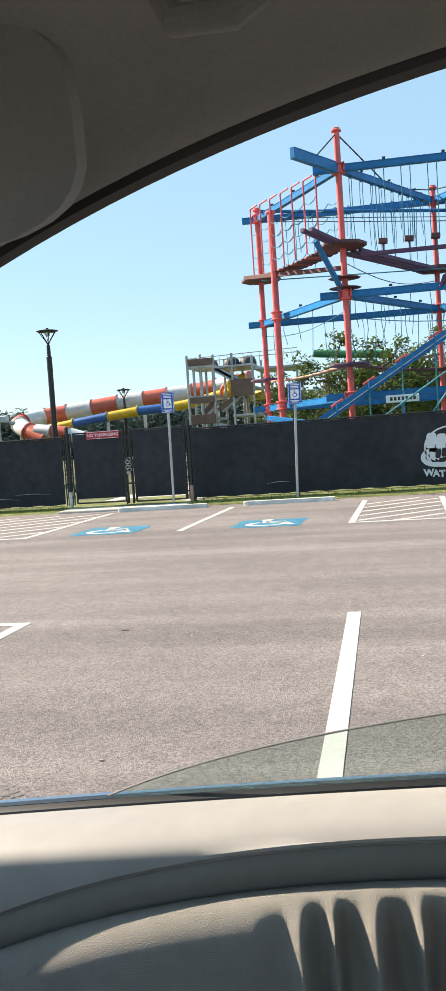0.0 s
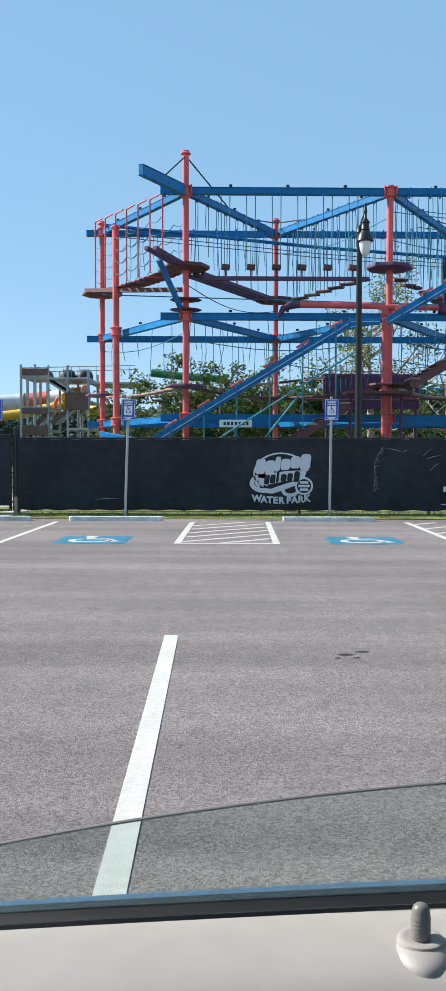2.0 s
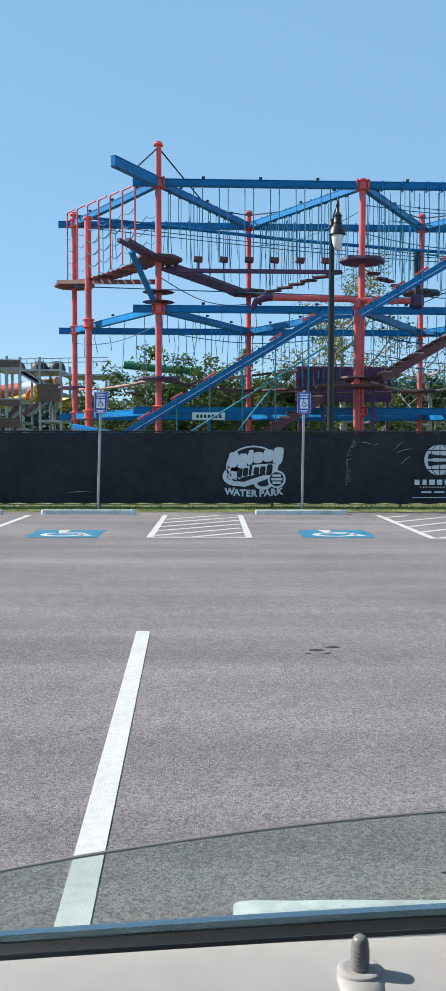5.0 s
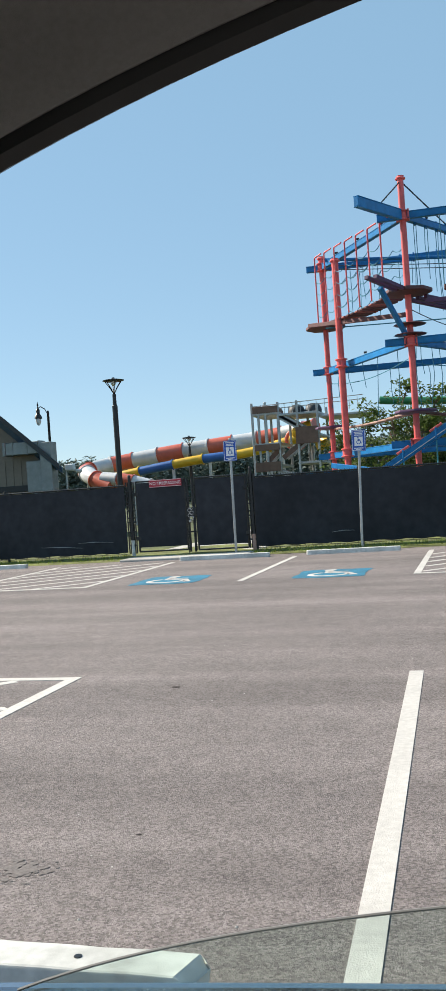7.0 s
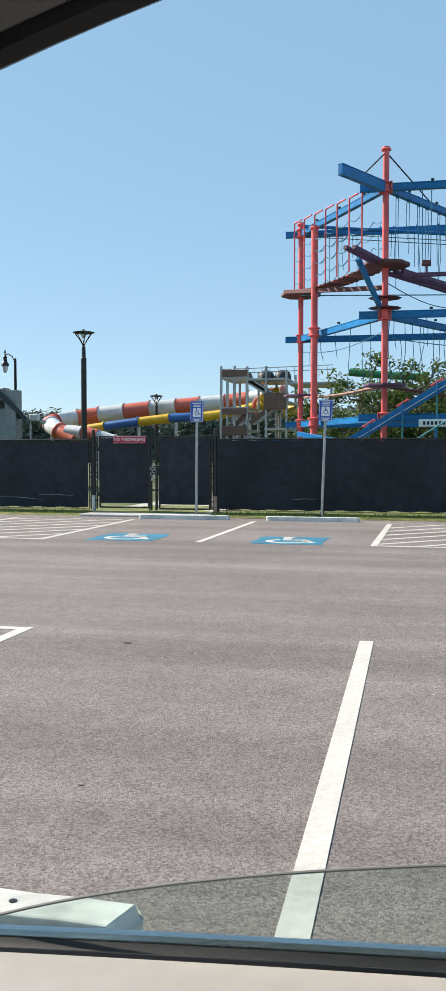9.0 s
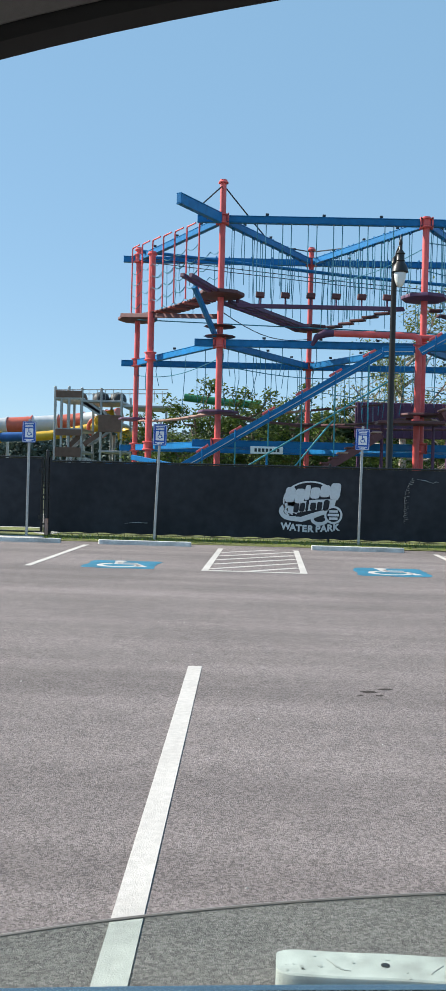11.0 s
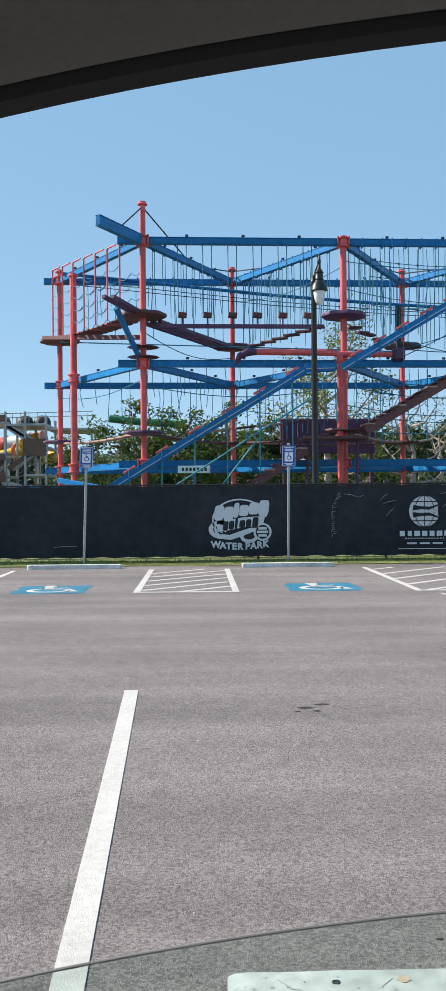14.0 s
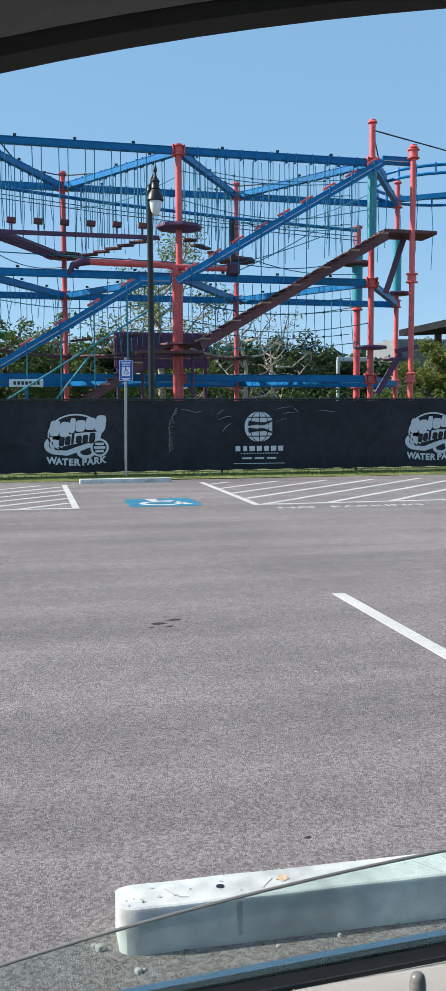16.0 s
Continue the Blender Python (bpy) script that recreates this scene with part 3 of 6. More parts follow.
def fence_panel(x0, x1, label):
    """One bay of fence: wire mesh with a black woven screen, top rail, bottom wire and its posts."""
    t = thing("fence_panel", ((x0 + x1) / 2, FY, 0), label, "fence", "fence bays")
    nx, nz = max(4, int((x1 - x0) / 0.16)), 10
    rows = []
    for j in range(nz + 1):
        z = 0.13 + 1.60 * j / nz
        rows.append([(x0 + (x1 - x0) * i / nx, FY - 0.035 + 0.012 * noise.noise((x0 + i * 0.22, z * 1.1, 3)) * (1.4 if 0 < j < nz else 0.4), z + (0.014 * math.sin(i * 1.7 + x0) if j == 0 else 0.006 * math.sin(i * 2.1) if j == nz else 0)) for i in range(nx + 1)])
    s = Shape().loft(rows)
    s.loft([[(p[0], p[1] + 0.004, p[2]) for p in row] for row in rows])
    part("screen", s, SCREEN, t, "black woven privacy screen", smooth=60)
    part("top_rail", Shape().tube((x0, FY, 1.755), (x1, FY, 1.755), 0.021), BLACKMETAL, t)
    part("bottom_wire", Shape().tube((x0, FY, 0.10), (x1, FY, 0.10), 0.006, 6), BLACKMETAL, t)
    knots = Shape()
    k = int((x1 - x0) / 0.055)
    for i in range(k):
        x = x0 + (i + 0.5) * (x1 - x0) / k
        knots.tube((x - 0.012, FY, 1.75), (x + 0.008, FY, 1.80), 0.0035, 4)
        knots.tube((x + 0.012, FY, 1.75), (x - 0.008, FY, 1.80), 0.0035, 4)
    tagged(part("wire_tips", knots, BLACKMETAL, t, smooth=0), kind="stuff")
    part("post", Shape().tube((x0, FY, -0.02), (x0, FY, 1.80), 0.03, 12).lathe((x0, FY, 1.80), [(0.034, 0), (0.034, 0.015), (0.012, 0.035)], 12), BLACKMETAL, t)
    ties = Shape()
    for i in range(int((x1 - x0) / 0.3)):
        x = x0 + 0.2 + i * 0.3
        ties.box((x, FY - 0.03, 1.735), (0.008, 0.055, 0.05))
        ties.box((x, FY - 0.03, 0.135), (0.008, 0.05, 0.05))
    tagged(part("ties", ties, RUBBER, t, smooth=0), kind="stuff")
    low = Shape()
    m = int((x1 - x0) / 0.06)
    for i in range(m):
        x = x0 + i * (x1 - x0) / m
        low.tube((x, FY, 0.03), (x + 0.06, FY, 0.13), 0.002, 4, caps=False)
        low.tube((x + 0.06, FY, 0.03), (x, FY, 0.13), 0.002, 4, caps=False)
    tagged(part("wire_mesh", low, GALV, t, "wire mesh below the screen", smooth=0), kind="stuff")
    t.scale.z = 0.98
    return t


edges = [-5.0, -2.6, 1.24, 4.1, 7.3, 10.4, 13.5, 16.6, 20]
bays = [fence_panel(a, b, "black wire fence bay with dark woven screen") for a, b in zip(edges, edges[1:])]
for a, b in zip([-24, -20.8, -17.6, -14.4, -11.3], [-20.8, -17.6, -14.4, -11.3, -8.15]):
    fence_panel(a, b, "black wire fence bay with dark woven screen")


def gate_leaf(x0, x1, z0, latch):
    t = thing("gate_leaf", ((x0 + x1) / 2, FY, 0), "closed black tubular gate leaf with dark woven screen", "gate", "gate leaves")
    for x in (x0, x1):
        part("stile", Shape().tube((x, FY, z0), (x, FY, 1.80), 0.022), BLACKMETAL, t)
    for z in (z0, 1.79):
        part("rail", Shape().tube((x0, FY, z), (x1, FY, z), 0.020), BLACKMETAL, t)
    rows = [[(x0 + 0.01 + (x1 - x0 - 0.02) * i / 8, FY - 0.03 + 0.01 * noise.noise((x0 + i * 0.3, z * 2, 7)), z) for i in range(9)] for z in [z0 + 0.10 + (1.66 - z0) * j / 8 for j in range(9)]]
    s = Shape().loft(rows).loft([[(p[0], p[1] + 0.004, p[2]) for p in row] for row in rows])
    part("screen", s, SCREEN, t, "black woven privacy screen", smooth=60)
    hinge = x0 if latch == x1 else x1
    for z in (0.45, 1.5):
        part("hinge", Shape().box((hinge, FY - 0.01, z), (0.10, 0.07, 0.09), None, 0.01), BLACKMETAL, t)
    return t


gate_leaf(-7.86, -6.66, 0.14, -6.66)
gate_leaf(-6.40, -5.20, 0.12, -6.40)
for x, lab in ((-8.02, 1), (-6.53, 0), (-5.07, 1)):
    g = thing("gate_post", (x, FY, 0), "black steel gate post" if lab else "black gate drop bolt with chain and padlock", "gate post", "gate posts")
    if lab:
        part("post", Shape().tube((x, FY, 0), (x, FY, 1.92), 0.038, 14).lathe((x, FY, 1.92), [(0.043, 0), (0.043, 0.02), (0.01, 0.05)], 14), BLACKMETAL, g)
        for dx in (-0.10, -0.055, 0.05, 0.09):
            part("stay_bar", Shape().tube((x + dx, FY, 0.1), (x + dx, FY, 1.80), 0.016, 8), BLACKMETAL, g)
        for z in (0.3, 0.62, 0.85, 0.95, 1.12, 1.25, 1.58):
            part("clamp", Shape().box((x, FY, z), (0.22, 0.06, 0.035), None, 0.006), BLACKMETAL, g)
        part("base_sleeve", Shape().tube((x, FY, 0.05), (x, FY, 0.42), 0.047, 12), LIGHTWOOD if x > -6 else STOPMAT, g, "pale base sleeve")
    else:
        for dx in (-0.065, 0.055):
            part("stile", Shape().tube((x + dx, FY - 0.01, 0.08), (x + dx, FY - 0.01, 1.78), 0.026, 10), BLACKMETAL, g)
        for z in (0.55, 1.34, 1.62):
            part("clamp", Shape().box((x, FY - 0.01, z), (0.24, 0.05, 0.035), None, 0.006), BLACKMETAL, g)
        part("drop_bolt", Shape().tube((x - 0.1, FY - 0.03, 0.05), (x - 0.1, FY - 0.03, 1.72), 0.013, 8), BLACKMETAL, g)
        part("drop_bolt", Shape().tube((x + 0.09, FY - 0.03, 0.12), (x + 0.09, FY - 0.03, 1.70), 0.013, 8), BLACKMETAL, g)
        part("latch", Shape().box((x, FY - 0.02, 1.0), (0.26, 0.06, 0.22), None, 0.02), BLACKMETAL, g)
        for i, z in enumerate((0.87, 0.93, 0.99, 1.05, 1.11)):
            part("chain_link", Shape().sweep([(x + 0.05 * math.cos(q) + 0.02 * (-1) ** i, FY - 0.07, z + 0.04 * math.sin(q)) for q in [k * math.pi / 5 for k in range(10)]], 0.008, 6), GALV, g, "steel chain link")
        part("padlock", Shape().box((x - 0.02, FY - 0.08, 0.80), (0.06, 0.03, 0.06), None, 0.008), GALV, g, "steel padlock")
ns = thing("warning_sign", (-7.11, FY - 0.06, 1.72), "red warning sign with white lettering tied to the gate", "sign")
part("plate", Shape().box((-7.11, FY - 0.062, 1.72), (0.80, 0.008, 0.17), None, 0.003), SIGNRED, ns)
for dz in (-0.077, 0.077):
    part("border", Shape().box((-7.11, FY - 0.068, 1.72 + dz), (0.78, 0.003, 0.007)), SIGNWHITE, ns)
lettering("NO TRESPASSING", 0.098, SIGNWHITE, ns, pose(-7.11, FY - 0.068, 1.72, 90, 0, 0), extrude=0.001)


def parking_sign(x):
    t = thing("parking_sign", (x, 19.92, 0), "blue accessible-parking sign on a galvanised steel post", "road sign", "accessible parking signs")
    part("post", Shape().box((x, 19.94, 1.3), (0.055, 0.03, 2.62), None, 0.008), GALV, t)
    y = 19.918
    part("plate", Shape().prism([(-0.15 + 0.01, -0.23), (0.14, -0.23), (0.152, -0.218), (0.152, 0.218), (0.14, 0.23), (-0.14, 0.23), (-0.152, 0.218), (-0.152, -0.218)], (x, y, 2.33), (1, 0, 0), (0, 0, 1), 0.004), SIGNBLUE, t)
    f = y - 0.007
    for dx in (-0.136, 0.136):
        part("border", Shape().box((x + dx, f, 2.33), (0.008, 0.002, 0.43)), SIGNWHITE, t)
    for dz in (-0.214, 0.214):
        part("border", Shape().box((x, f, 2.33 + dz), (0.264, 0.002, 0.008)), SIGNWHITE, t)
    part("symbol_field", Shape().box((x, f, 2.31), (0.18, 0.002, 0.2), None, 0.0005), SIGNWHITE, t, "white square")
    part("wheelchair_symbol", wheelchair(Shape(), (x + 0.005, f - 0.001, 2.32), (1, 0, 0), (0, 0, 1), 0.18, 0.002), SIGNBLUE, t)
    for z, w in ((2.51, 0.20), (2.475, 0.17), (2.445, 0.18), (2.165, 0.2), (2.14, 0.12)):
        part("text_bar", Shape().box((x, f, z), (w, 0.002, 0.017)), SIGNWHITE, t)
    for z in (2.15, 2.52):
        part("bolt", Shape().tube((x, f - 0.006, z), (x, f, z), 0.007, 8), GALV, t)
    return t


for x, lean in ((-5.385, 0.5), (-2.566, 1.9), (1.862, 0.7)):
    parking_sign(x).rotation_euler.y = radians(lean)


def round_logo(cx):
    """The park's emblem on the screen: an oval, two bands of bold blobs for its name, a wave ribbon, a globe disc and the words below."""
    t = thing("screen_emblem", (cx, FY - 0.06, 0.85), "white printed water park emblem with wave on black screen", "emblem", "printed emblems")
    y = FY - 0.058
    u, v = (1, 0, 0), (0, 0, 1)

    def oval(rx, rz, w, c, a0, a1, lift=0.0):
        s = Shape()
        n = 40
        vs = []
        for i in range(n + 1):
            q = radians(a0 + (a1 - a0) * i / n)
            vs.append(((rx - w) * math.cos(q) + c[0], (rz - w) * math.sin(q) + c[1], rx * math.cos(q) + c[0], rz * math.sin(q) + c[1]))
        for dd in (0, -0.003):
            s.loft([[(a, y + dd - lift, b) for a, b, _, _ in vs], [(a, y + dd - lift, b) for _, _, a, b in vs]])
        return s

    def blob(name, x, z, w, h, lean, material, lift, label=""):
        """One rounded upright block, leaning."""
        out = []
        for i in range(16):
            q = 2 * math.pi * (i + 0.5) / 16
            a, b = math.cos(q), math.sin(q)
            a, b = math.copysign(abs(a) ** 0.5, a) * w / 2, math.copysign(abs(b) ** 0.5, b) * h / 2
            out.append((a + lean * b, b))
        part(name, Shape().prism(out, (x, y - lift, z), u, v, 0.003), material, t, label)

    part("oval_ring", oval(0.61, 0.47, 0.035, (cx - 0.01, 0.94), 8, 215), WHITEPRINT, t)
    for k, (x, w, h, dz) in enumerate(((-0.46, 0.22, 0.34, -0.01), (-0.25, 0.21, 0.33, -0.05), (-0.08, 0.12, 0.33, 0.02), (0.09, 0.21, 0.25, 0.0), (0.31, 0.22, 0.27, 0.03), (0.53, 0.23, 0.36, 0.02))):
        z = 1.14 + 0.07 * x + dz
        blob("word_blob", cx + x, z, w, h, 0.12, WHITEPRINT, 0.004 + 0.001 * (k % 2), "white rounded word block")
    part("name_ribbon", Shape().prism([(-0.50, 0.68), (-0.30, 0.70), (0.10, 0.78), (0.50, 0.80), (0.56, 1.02), (0.10, 1.0), (-0.30, 0.94), (-0.52, 0.95)], (cx, y, 0), u, v, 0.003), WHITEPRINT, t)
    for k, (x, w, h) in enumerate(((-0.32, 0.12, 0.22), (-0.19, 0.12, 0.20), (-0.08, 0.06, 0.25), (0.05, 0.13, 0.17), (0.19, 0.12, 0.18), (0.34, 0.13, 0.24))):
        blob("word_blob", cx + x, 0.845 + 0.10 * x + (0.03 if k == 2 else 0), w, h, 0.12, SCREEN, 0.004, "black rounded word block")
    part("wave", oval(0.30, 0.21, 0.10, (cx - 0.40, 0.73), 70, 290), WHITEPRINT, t)
    for k in range(3):
        part("wave_curl", oval(0.16 - 0.03 * k, 0.12 - 0.02 * k, 0.03, (cx - 0.42 + 0.07 * k, 0.74), 100, 250, 0.002), WHITEPRINT, t)
    part("wave", Shape().prism([(-0.42, 0.52), (-0.20, 0.50), (0.05, 0.58), (0.25, 0.66), (0.42, 0.70), (0.42, 0.78), (0.22, 0.76), (0.0, 0.69), (-0.22, 0.61), (-0.42, 0.62)], (cx, y - 0.001, 0), u, v, 0.003), WHITEPRINT, t)
    part("wave", oval(0.20, 0.14, 0.075, (cx + 0.20, 0.57), 150, 400), WHITEPRINT, t)
    part("disc_ring", Shape().ring((cx + 0.50, y - 0.004, 0.67), u, v, 0.155, 0.20, 0.003, n=28), WHITEPRINT, t)
    part("disc_ground", Shape().ring((cx + 0.50, y - 0.002, 0.67), u, v, 0.001, 0.16, 0.003, n=24), SCREEN, t)
    for k in (-0.66, 0.0, 0.66):
        w = 0.125 * math.sqrt(1 - k * k)
        part("disc_band", Shape().prism([(-w, 0.67 + k * 0.12 - 0.027), (w, 0.67 + k * 0.12 - 0.027), (w, 0.67 + k * 0.12 + 0.027), (-w, 0.67 + k * 0.12 + 0.027)], (cx + 0.50, y - 0.007, 0), u, v, 0.003), WHITEPRINT, t)
    for ch, x in zip("WATERPARK", (-0.54, -0.385, -0.255, -0.13, 0.0, 0.165, 0.295, 0.43, 0.565)):
        lettering(ch, 0.20, WHITEPRINT, t, pose(cx + x, y - 0.003, 0.345 + 0.16 * x * x, 90, 0, 0), "letter", 0.002, 0.010)


def globe_logo(cx):
    t = thing("screen_emblem", (cx, FY - 0.06, 0.85), "white printed globe emblem on the black screen", "emblem", "printed emblems")
    y = FY - 0.058
    u, v = (1, 0, 0), (0, 0, 1)
    cz, R = 1.10, 0.345
    part("globe", Shape().ring((cx, y, cz), u, v, 0.001, R, 0.003, n=40), WHITEPRINT, t)
    for k in (-0.62, 0.62):
        w = R * math.sqrt(1 - k * k)
        part("parallel", Shape().box((cx, y - 0.006, cz + k * R), (2 * w, 0.003, 0.024)), SCREEN, t)
    for q in (-0.62, 0.0, 0.62):
        part("meridian", Shape().sweep([(cx + q * R * math.cos(a), y - 0.005, cz + R * math.sin(a)) for a in [radians(-88 + 11 * i) for i in range(17)]], 0.0085, 6), SCREEN, t)
    for sgn in (-1, 1):
        part("swoosh", Shape().prism([(-0.27, 0.02 * sgn), (-0.05, 0.045 * sgn), (0.10, 0.03 * sgn), (0.30, 0.115 * sgn), (0.33, 0.16 * sgn), (0.12, 0.10 * sgn), (-0.06, 0.11 * sgn), (-0.25, 0.14 * sgn)][::sgn], (cx, y - 0.010, cz), u, v, 0.003), SCREEN, t)
    part("arrow", Shape().prism([(-0.24, -0.016), (0.16, -0.016), (0.16, -0.05), (0.27, 0), (0.16, 0.05), (0.16, 0.016), (-0.24, 0.016)], (cx, y - 0.014, cz), u, v, 0.003), WHITEPRINT, t)
    part("notch", Shape().prism([(0.30, -0.12), (0.36, -0.13), (0.36, 0.13), (0.30, 0.12)], (cx, y - 0.016, cz), u, v, 0.003), SCREEN, t)
    for i, w in enumerate((0.11, 0.09, 0.13, 0.12, 0.11, 0.13, 0.12)):
        part("word_bar", Shape().box((cx - 0.50 + i * 0.167, y, 0.605), (w, 0.004, 0.115), None, 0.001), WHITEPRINT, t, "white word bar")
    for i in range(14):
        part("word_bar", Shape().box((cx - 0.42 + i * 0.065, y, 0.495), (0.030, 0.004, 0.026)), WHITEPRINT, t, "white word shape")
    for i in range(3):
        part("word_bar", Shape().box((cx - 0.29 + i * 0.29, y, 0.385), (0.22, 0.004, 0.038)), WHITEPRINT, t, "white word shape")
    part("rule", Shape().box((cx, y, 0.265), (1.2, 0.004, 0.014)), WHITEPRINT, t)


scuffs = thing("screen_scuffs", (3.4, FY - 0.06, 0.9), "pale scuff marks on the black screen", "scuff marks")
for i in range(22):
    z = 1.50 - 0.045 * i
    x = 3.02 - 0.16 * math.sin(min(1.2, i * 0.16)) + 0.02 * rng.random()
    part("scuff", Shape().sweep([(x + 0.10 * rng.random() + 0.02, FY - 0.057, z + 0.03), (x, FY - 0.058, z), (x + 0.03 * rng.random(), FY - 0.057, z - 0.03)], 0.0035 * (0.6 + rng.random()), 5), GALV, scuffs)
for x0, z0, x1, z1 in ((3.15, 1.50, 3.5, 1.42), (3.5, 1.42, 3.62, 1.45), (3.95, 1.33, 4.15, 1.50), (4.0, 1.26, 4.35, 1.35), (5.3, 1.48, 5.75, 1.55), (5.5, 1.38, 5.8, 1.42), (5.75, 1.53, 5.9, 1.40), (4.1, 1.0, 4.3, 1.18), (5.35, 1.2, 5.6, 1.28), (-9.4, 0.42, -8.5, 0.40), (-10.4, 0.36, -9.3, 0.30), (-3.3, 0.36, -2.75, 0.38), (6.3, 1.45, 6.8, 1.42)):
    part("scuff", Shape().sweep([(x0, FY - 0.057, z0), ((x0 + x1) / 2, FY - 0.058, (z0 + z1) / 2 + 0.02), (x1, FY - 0.057, z1)], [0.002, 0.007, 0.002], 5), GALV, scuffs)
round_logo(0.84)
globe_logo(4.96)
round_logo(9.20)

# ---- ropes course ----
course = thing("ropes_course", (4.3, 30.5, 0), "tall blue and coral-red steel ropes course with maroon decks", "ropes course")
YF, YR = 28.0, 33.3
A, C, D = Vector((-1.79, YF, 0)), Vector((4.31, YF, 0)), Vector((10.42, YF, 0))
L, B, B2, E2 = Vector((-5.09, YR, 0)), Vector((1.11, YR, 0)), Vector((7.25, YR, 0)), Vector((13.40, YR, 0))
F = Vector((12.28, YR + 1.2, 0))
LZ = (2.50, 5.57, 9.33)


def up(p, z):
    return Vector((p.x, p.y, z))


def post(p, top, r=0.095, label=""):
    s = Shape().tube(up(p, -0.03), up(p, top), r, 16)
    s.lathe((p.x, p.y, top), [(r + 0.055, 0), (r + 0.06, 0.03), (r + 0.02, 0.07), (r + 0.02, 0.1)], 16)
    s.lathe((p.x, p.y, 0), [(r + 0.1, 0), (r + 0.1, 0.03), (r, 0.05)], 16)
    part("post", s, RED, course, label or "coral-red steel post")
    for z in LZ:
        if z < top:
            k = Shape().lathe((p.x, p.y, z - 0.16), [(r + 0.02, 0), (r + 0.10, 0.02), (r + 0.10, 0.05), (r + 0.05, 0.07), (r + 0.05, 0.25), (r + 0.10, 0.27), (r + 0.10, 0.30), (r + 0.02, 0.32)], 12)
            part("collar", k, RED, course)


post(A, 10.42), post(C, 9.42, 0.10), post(D, 10.56), post(L, 9.62), post(B, 9.75, 0.09), post(B2, 9.72, 0.09), post(E2, 10.1, 0.09)
post(Vector((-4.36, 31.5, 0)), 9.05, 0.115, "stout coral-red steel post")
post(Vector((11.26, 26.75, 0)), 9.50, 0.085, "stout coral-red steel post")
post(F, 8.6, 0.13)
for p, z0, z1, r in ((D, 6.9, 9.05, 0.15), (F, 5.7, 7.6, 0.2), (E2, 5.9, 8.0, 0.17)):
    part("sleeve", Shape().tube(up(p, z0), up(p, z1), r, 16), TEAL, course, "teal padded sleeve")

for lv, z in enumerate(LZ):
    w, h = (0.14, 0.175)
    zr = z - 0.03
    part("beam", Shape().beam((-2.55, YF, z), (C.x - 0.1, YF, z), w, h, 0.012), BLUE, course)
    part("beam", Shape().beam((C.x + 0.1, YF, z), (D.x - 0.12, YF, z), w, h, 0.012), BLUE, course)
    part("beam", Shape().beam((L.x - 0.55, YR, zr), (B.x - 0.1, YR, zr), w, h, 0.012), BLUE, course)
    part("beam", Shape().beam((B.x + 0.1, YR, zr), (B2.x - 0.1, YR, zr), w, h, 0.012), BLUE, course)
    part("beam", Shape().beam((B2.x + 0.1, YR, zr), (E2.x - 0.1, YR, zr), w, h, 0.012), BLUE, course)
    for p, q in ((L, A), (A, B), (B, C), (C, B2), (B2, D), (D, E2)):
        d = (q - p).normalized() * 0.2
        part("diagonal_beam", Shape().beam(up(p + d, z - 0.015), up(q - d, z - 0.015), w, h * 0.95, 0.012), BLUE, course)
    for p, q in ((L, A), (A, B), (B, C), (C, B2), (B2, D), (D, E2), (A, C), (C, D), (B, B2)):
        d = (q - p).normalized()
        for k in (0.22, 0.5, 0.78):
            c = p + (q - p) * k
            part("track_bolt", Shape().box((c.x, c.y, z + 0.17), (0.10, 0.05, 0.07), None, 0.01), CABLE, course)
arm = (A - B).normalized()
part("cantilever_beam", Shape().beam(up(A + arm * 0.15, 9.33), up(A + arm * 2.35, 9.33), 0.15, 0.27, 0.012), BLUE, course, "blue cantilever beam end")
for p, q, t0, top in ((A, arm, 1.2, 10.42), (A, -arm, 2.6, 10.42), (B, (A - B).normalized(), 1.7, 9.75), (B, (C - B).normalized(), 1.9, 9.75), (B2, (C - B2).normalized(), 1.7, 9.72), (B2, (D - B2).normalized(), 1.9, 9.72), (D, (E2 - D).normalized(), 2.2, 10.4)):
    part("stay_rod", Shape().tube(up(p, top - 0.05), up(p + q * t0, 9.44), 0.022, 6), CABLE, course)


def deck(p, z, r, thick=0.14, material=MAROON, n=8):
    s = Shape().lathe((p.x, p.y, z - thick), [(r * 0.6, -0.03), (r * 0.97, 0), (r, 0.02), (r, thick - 0.02), (r * 0.98, thick)], n)
    part("platform", s, material, course, "maroon octagonal platform")


for p, z, r in ((A, 7.10, 0.72), (C, 7.12, 0.70), (L, 7.20, 0.72), (B, 7.0, 0.72), (B2, 7.05, 0.7), (F, 7.3, 0.6), (A, 3.50, 0.62), (B, 3.48, 0.66), (C, 3.55, 0.62), (B2, 3.48, 0.66), (L, 3.55, 0.62), (D, 3.55, 0.55), (E2, 3.5, 0.55), (E2, 6.0, 0.6)):
    deck(p, z, r, 0.12 if z > 6 else 0.08, MAROON if rng.random() < 0.75 else PURPLE)
for z in (6.05, 5.75):
    part("ring_plate", Shape().lathe((A.x, A.y, z), [(0.45, 0), (0.5, 0.015), (0.45, 0.03)], 10), MAROON, course)

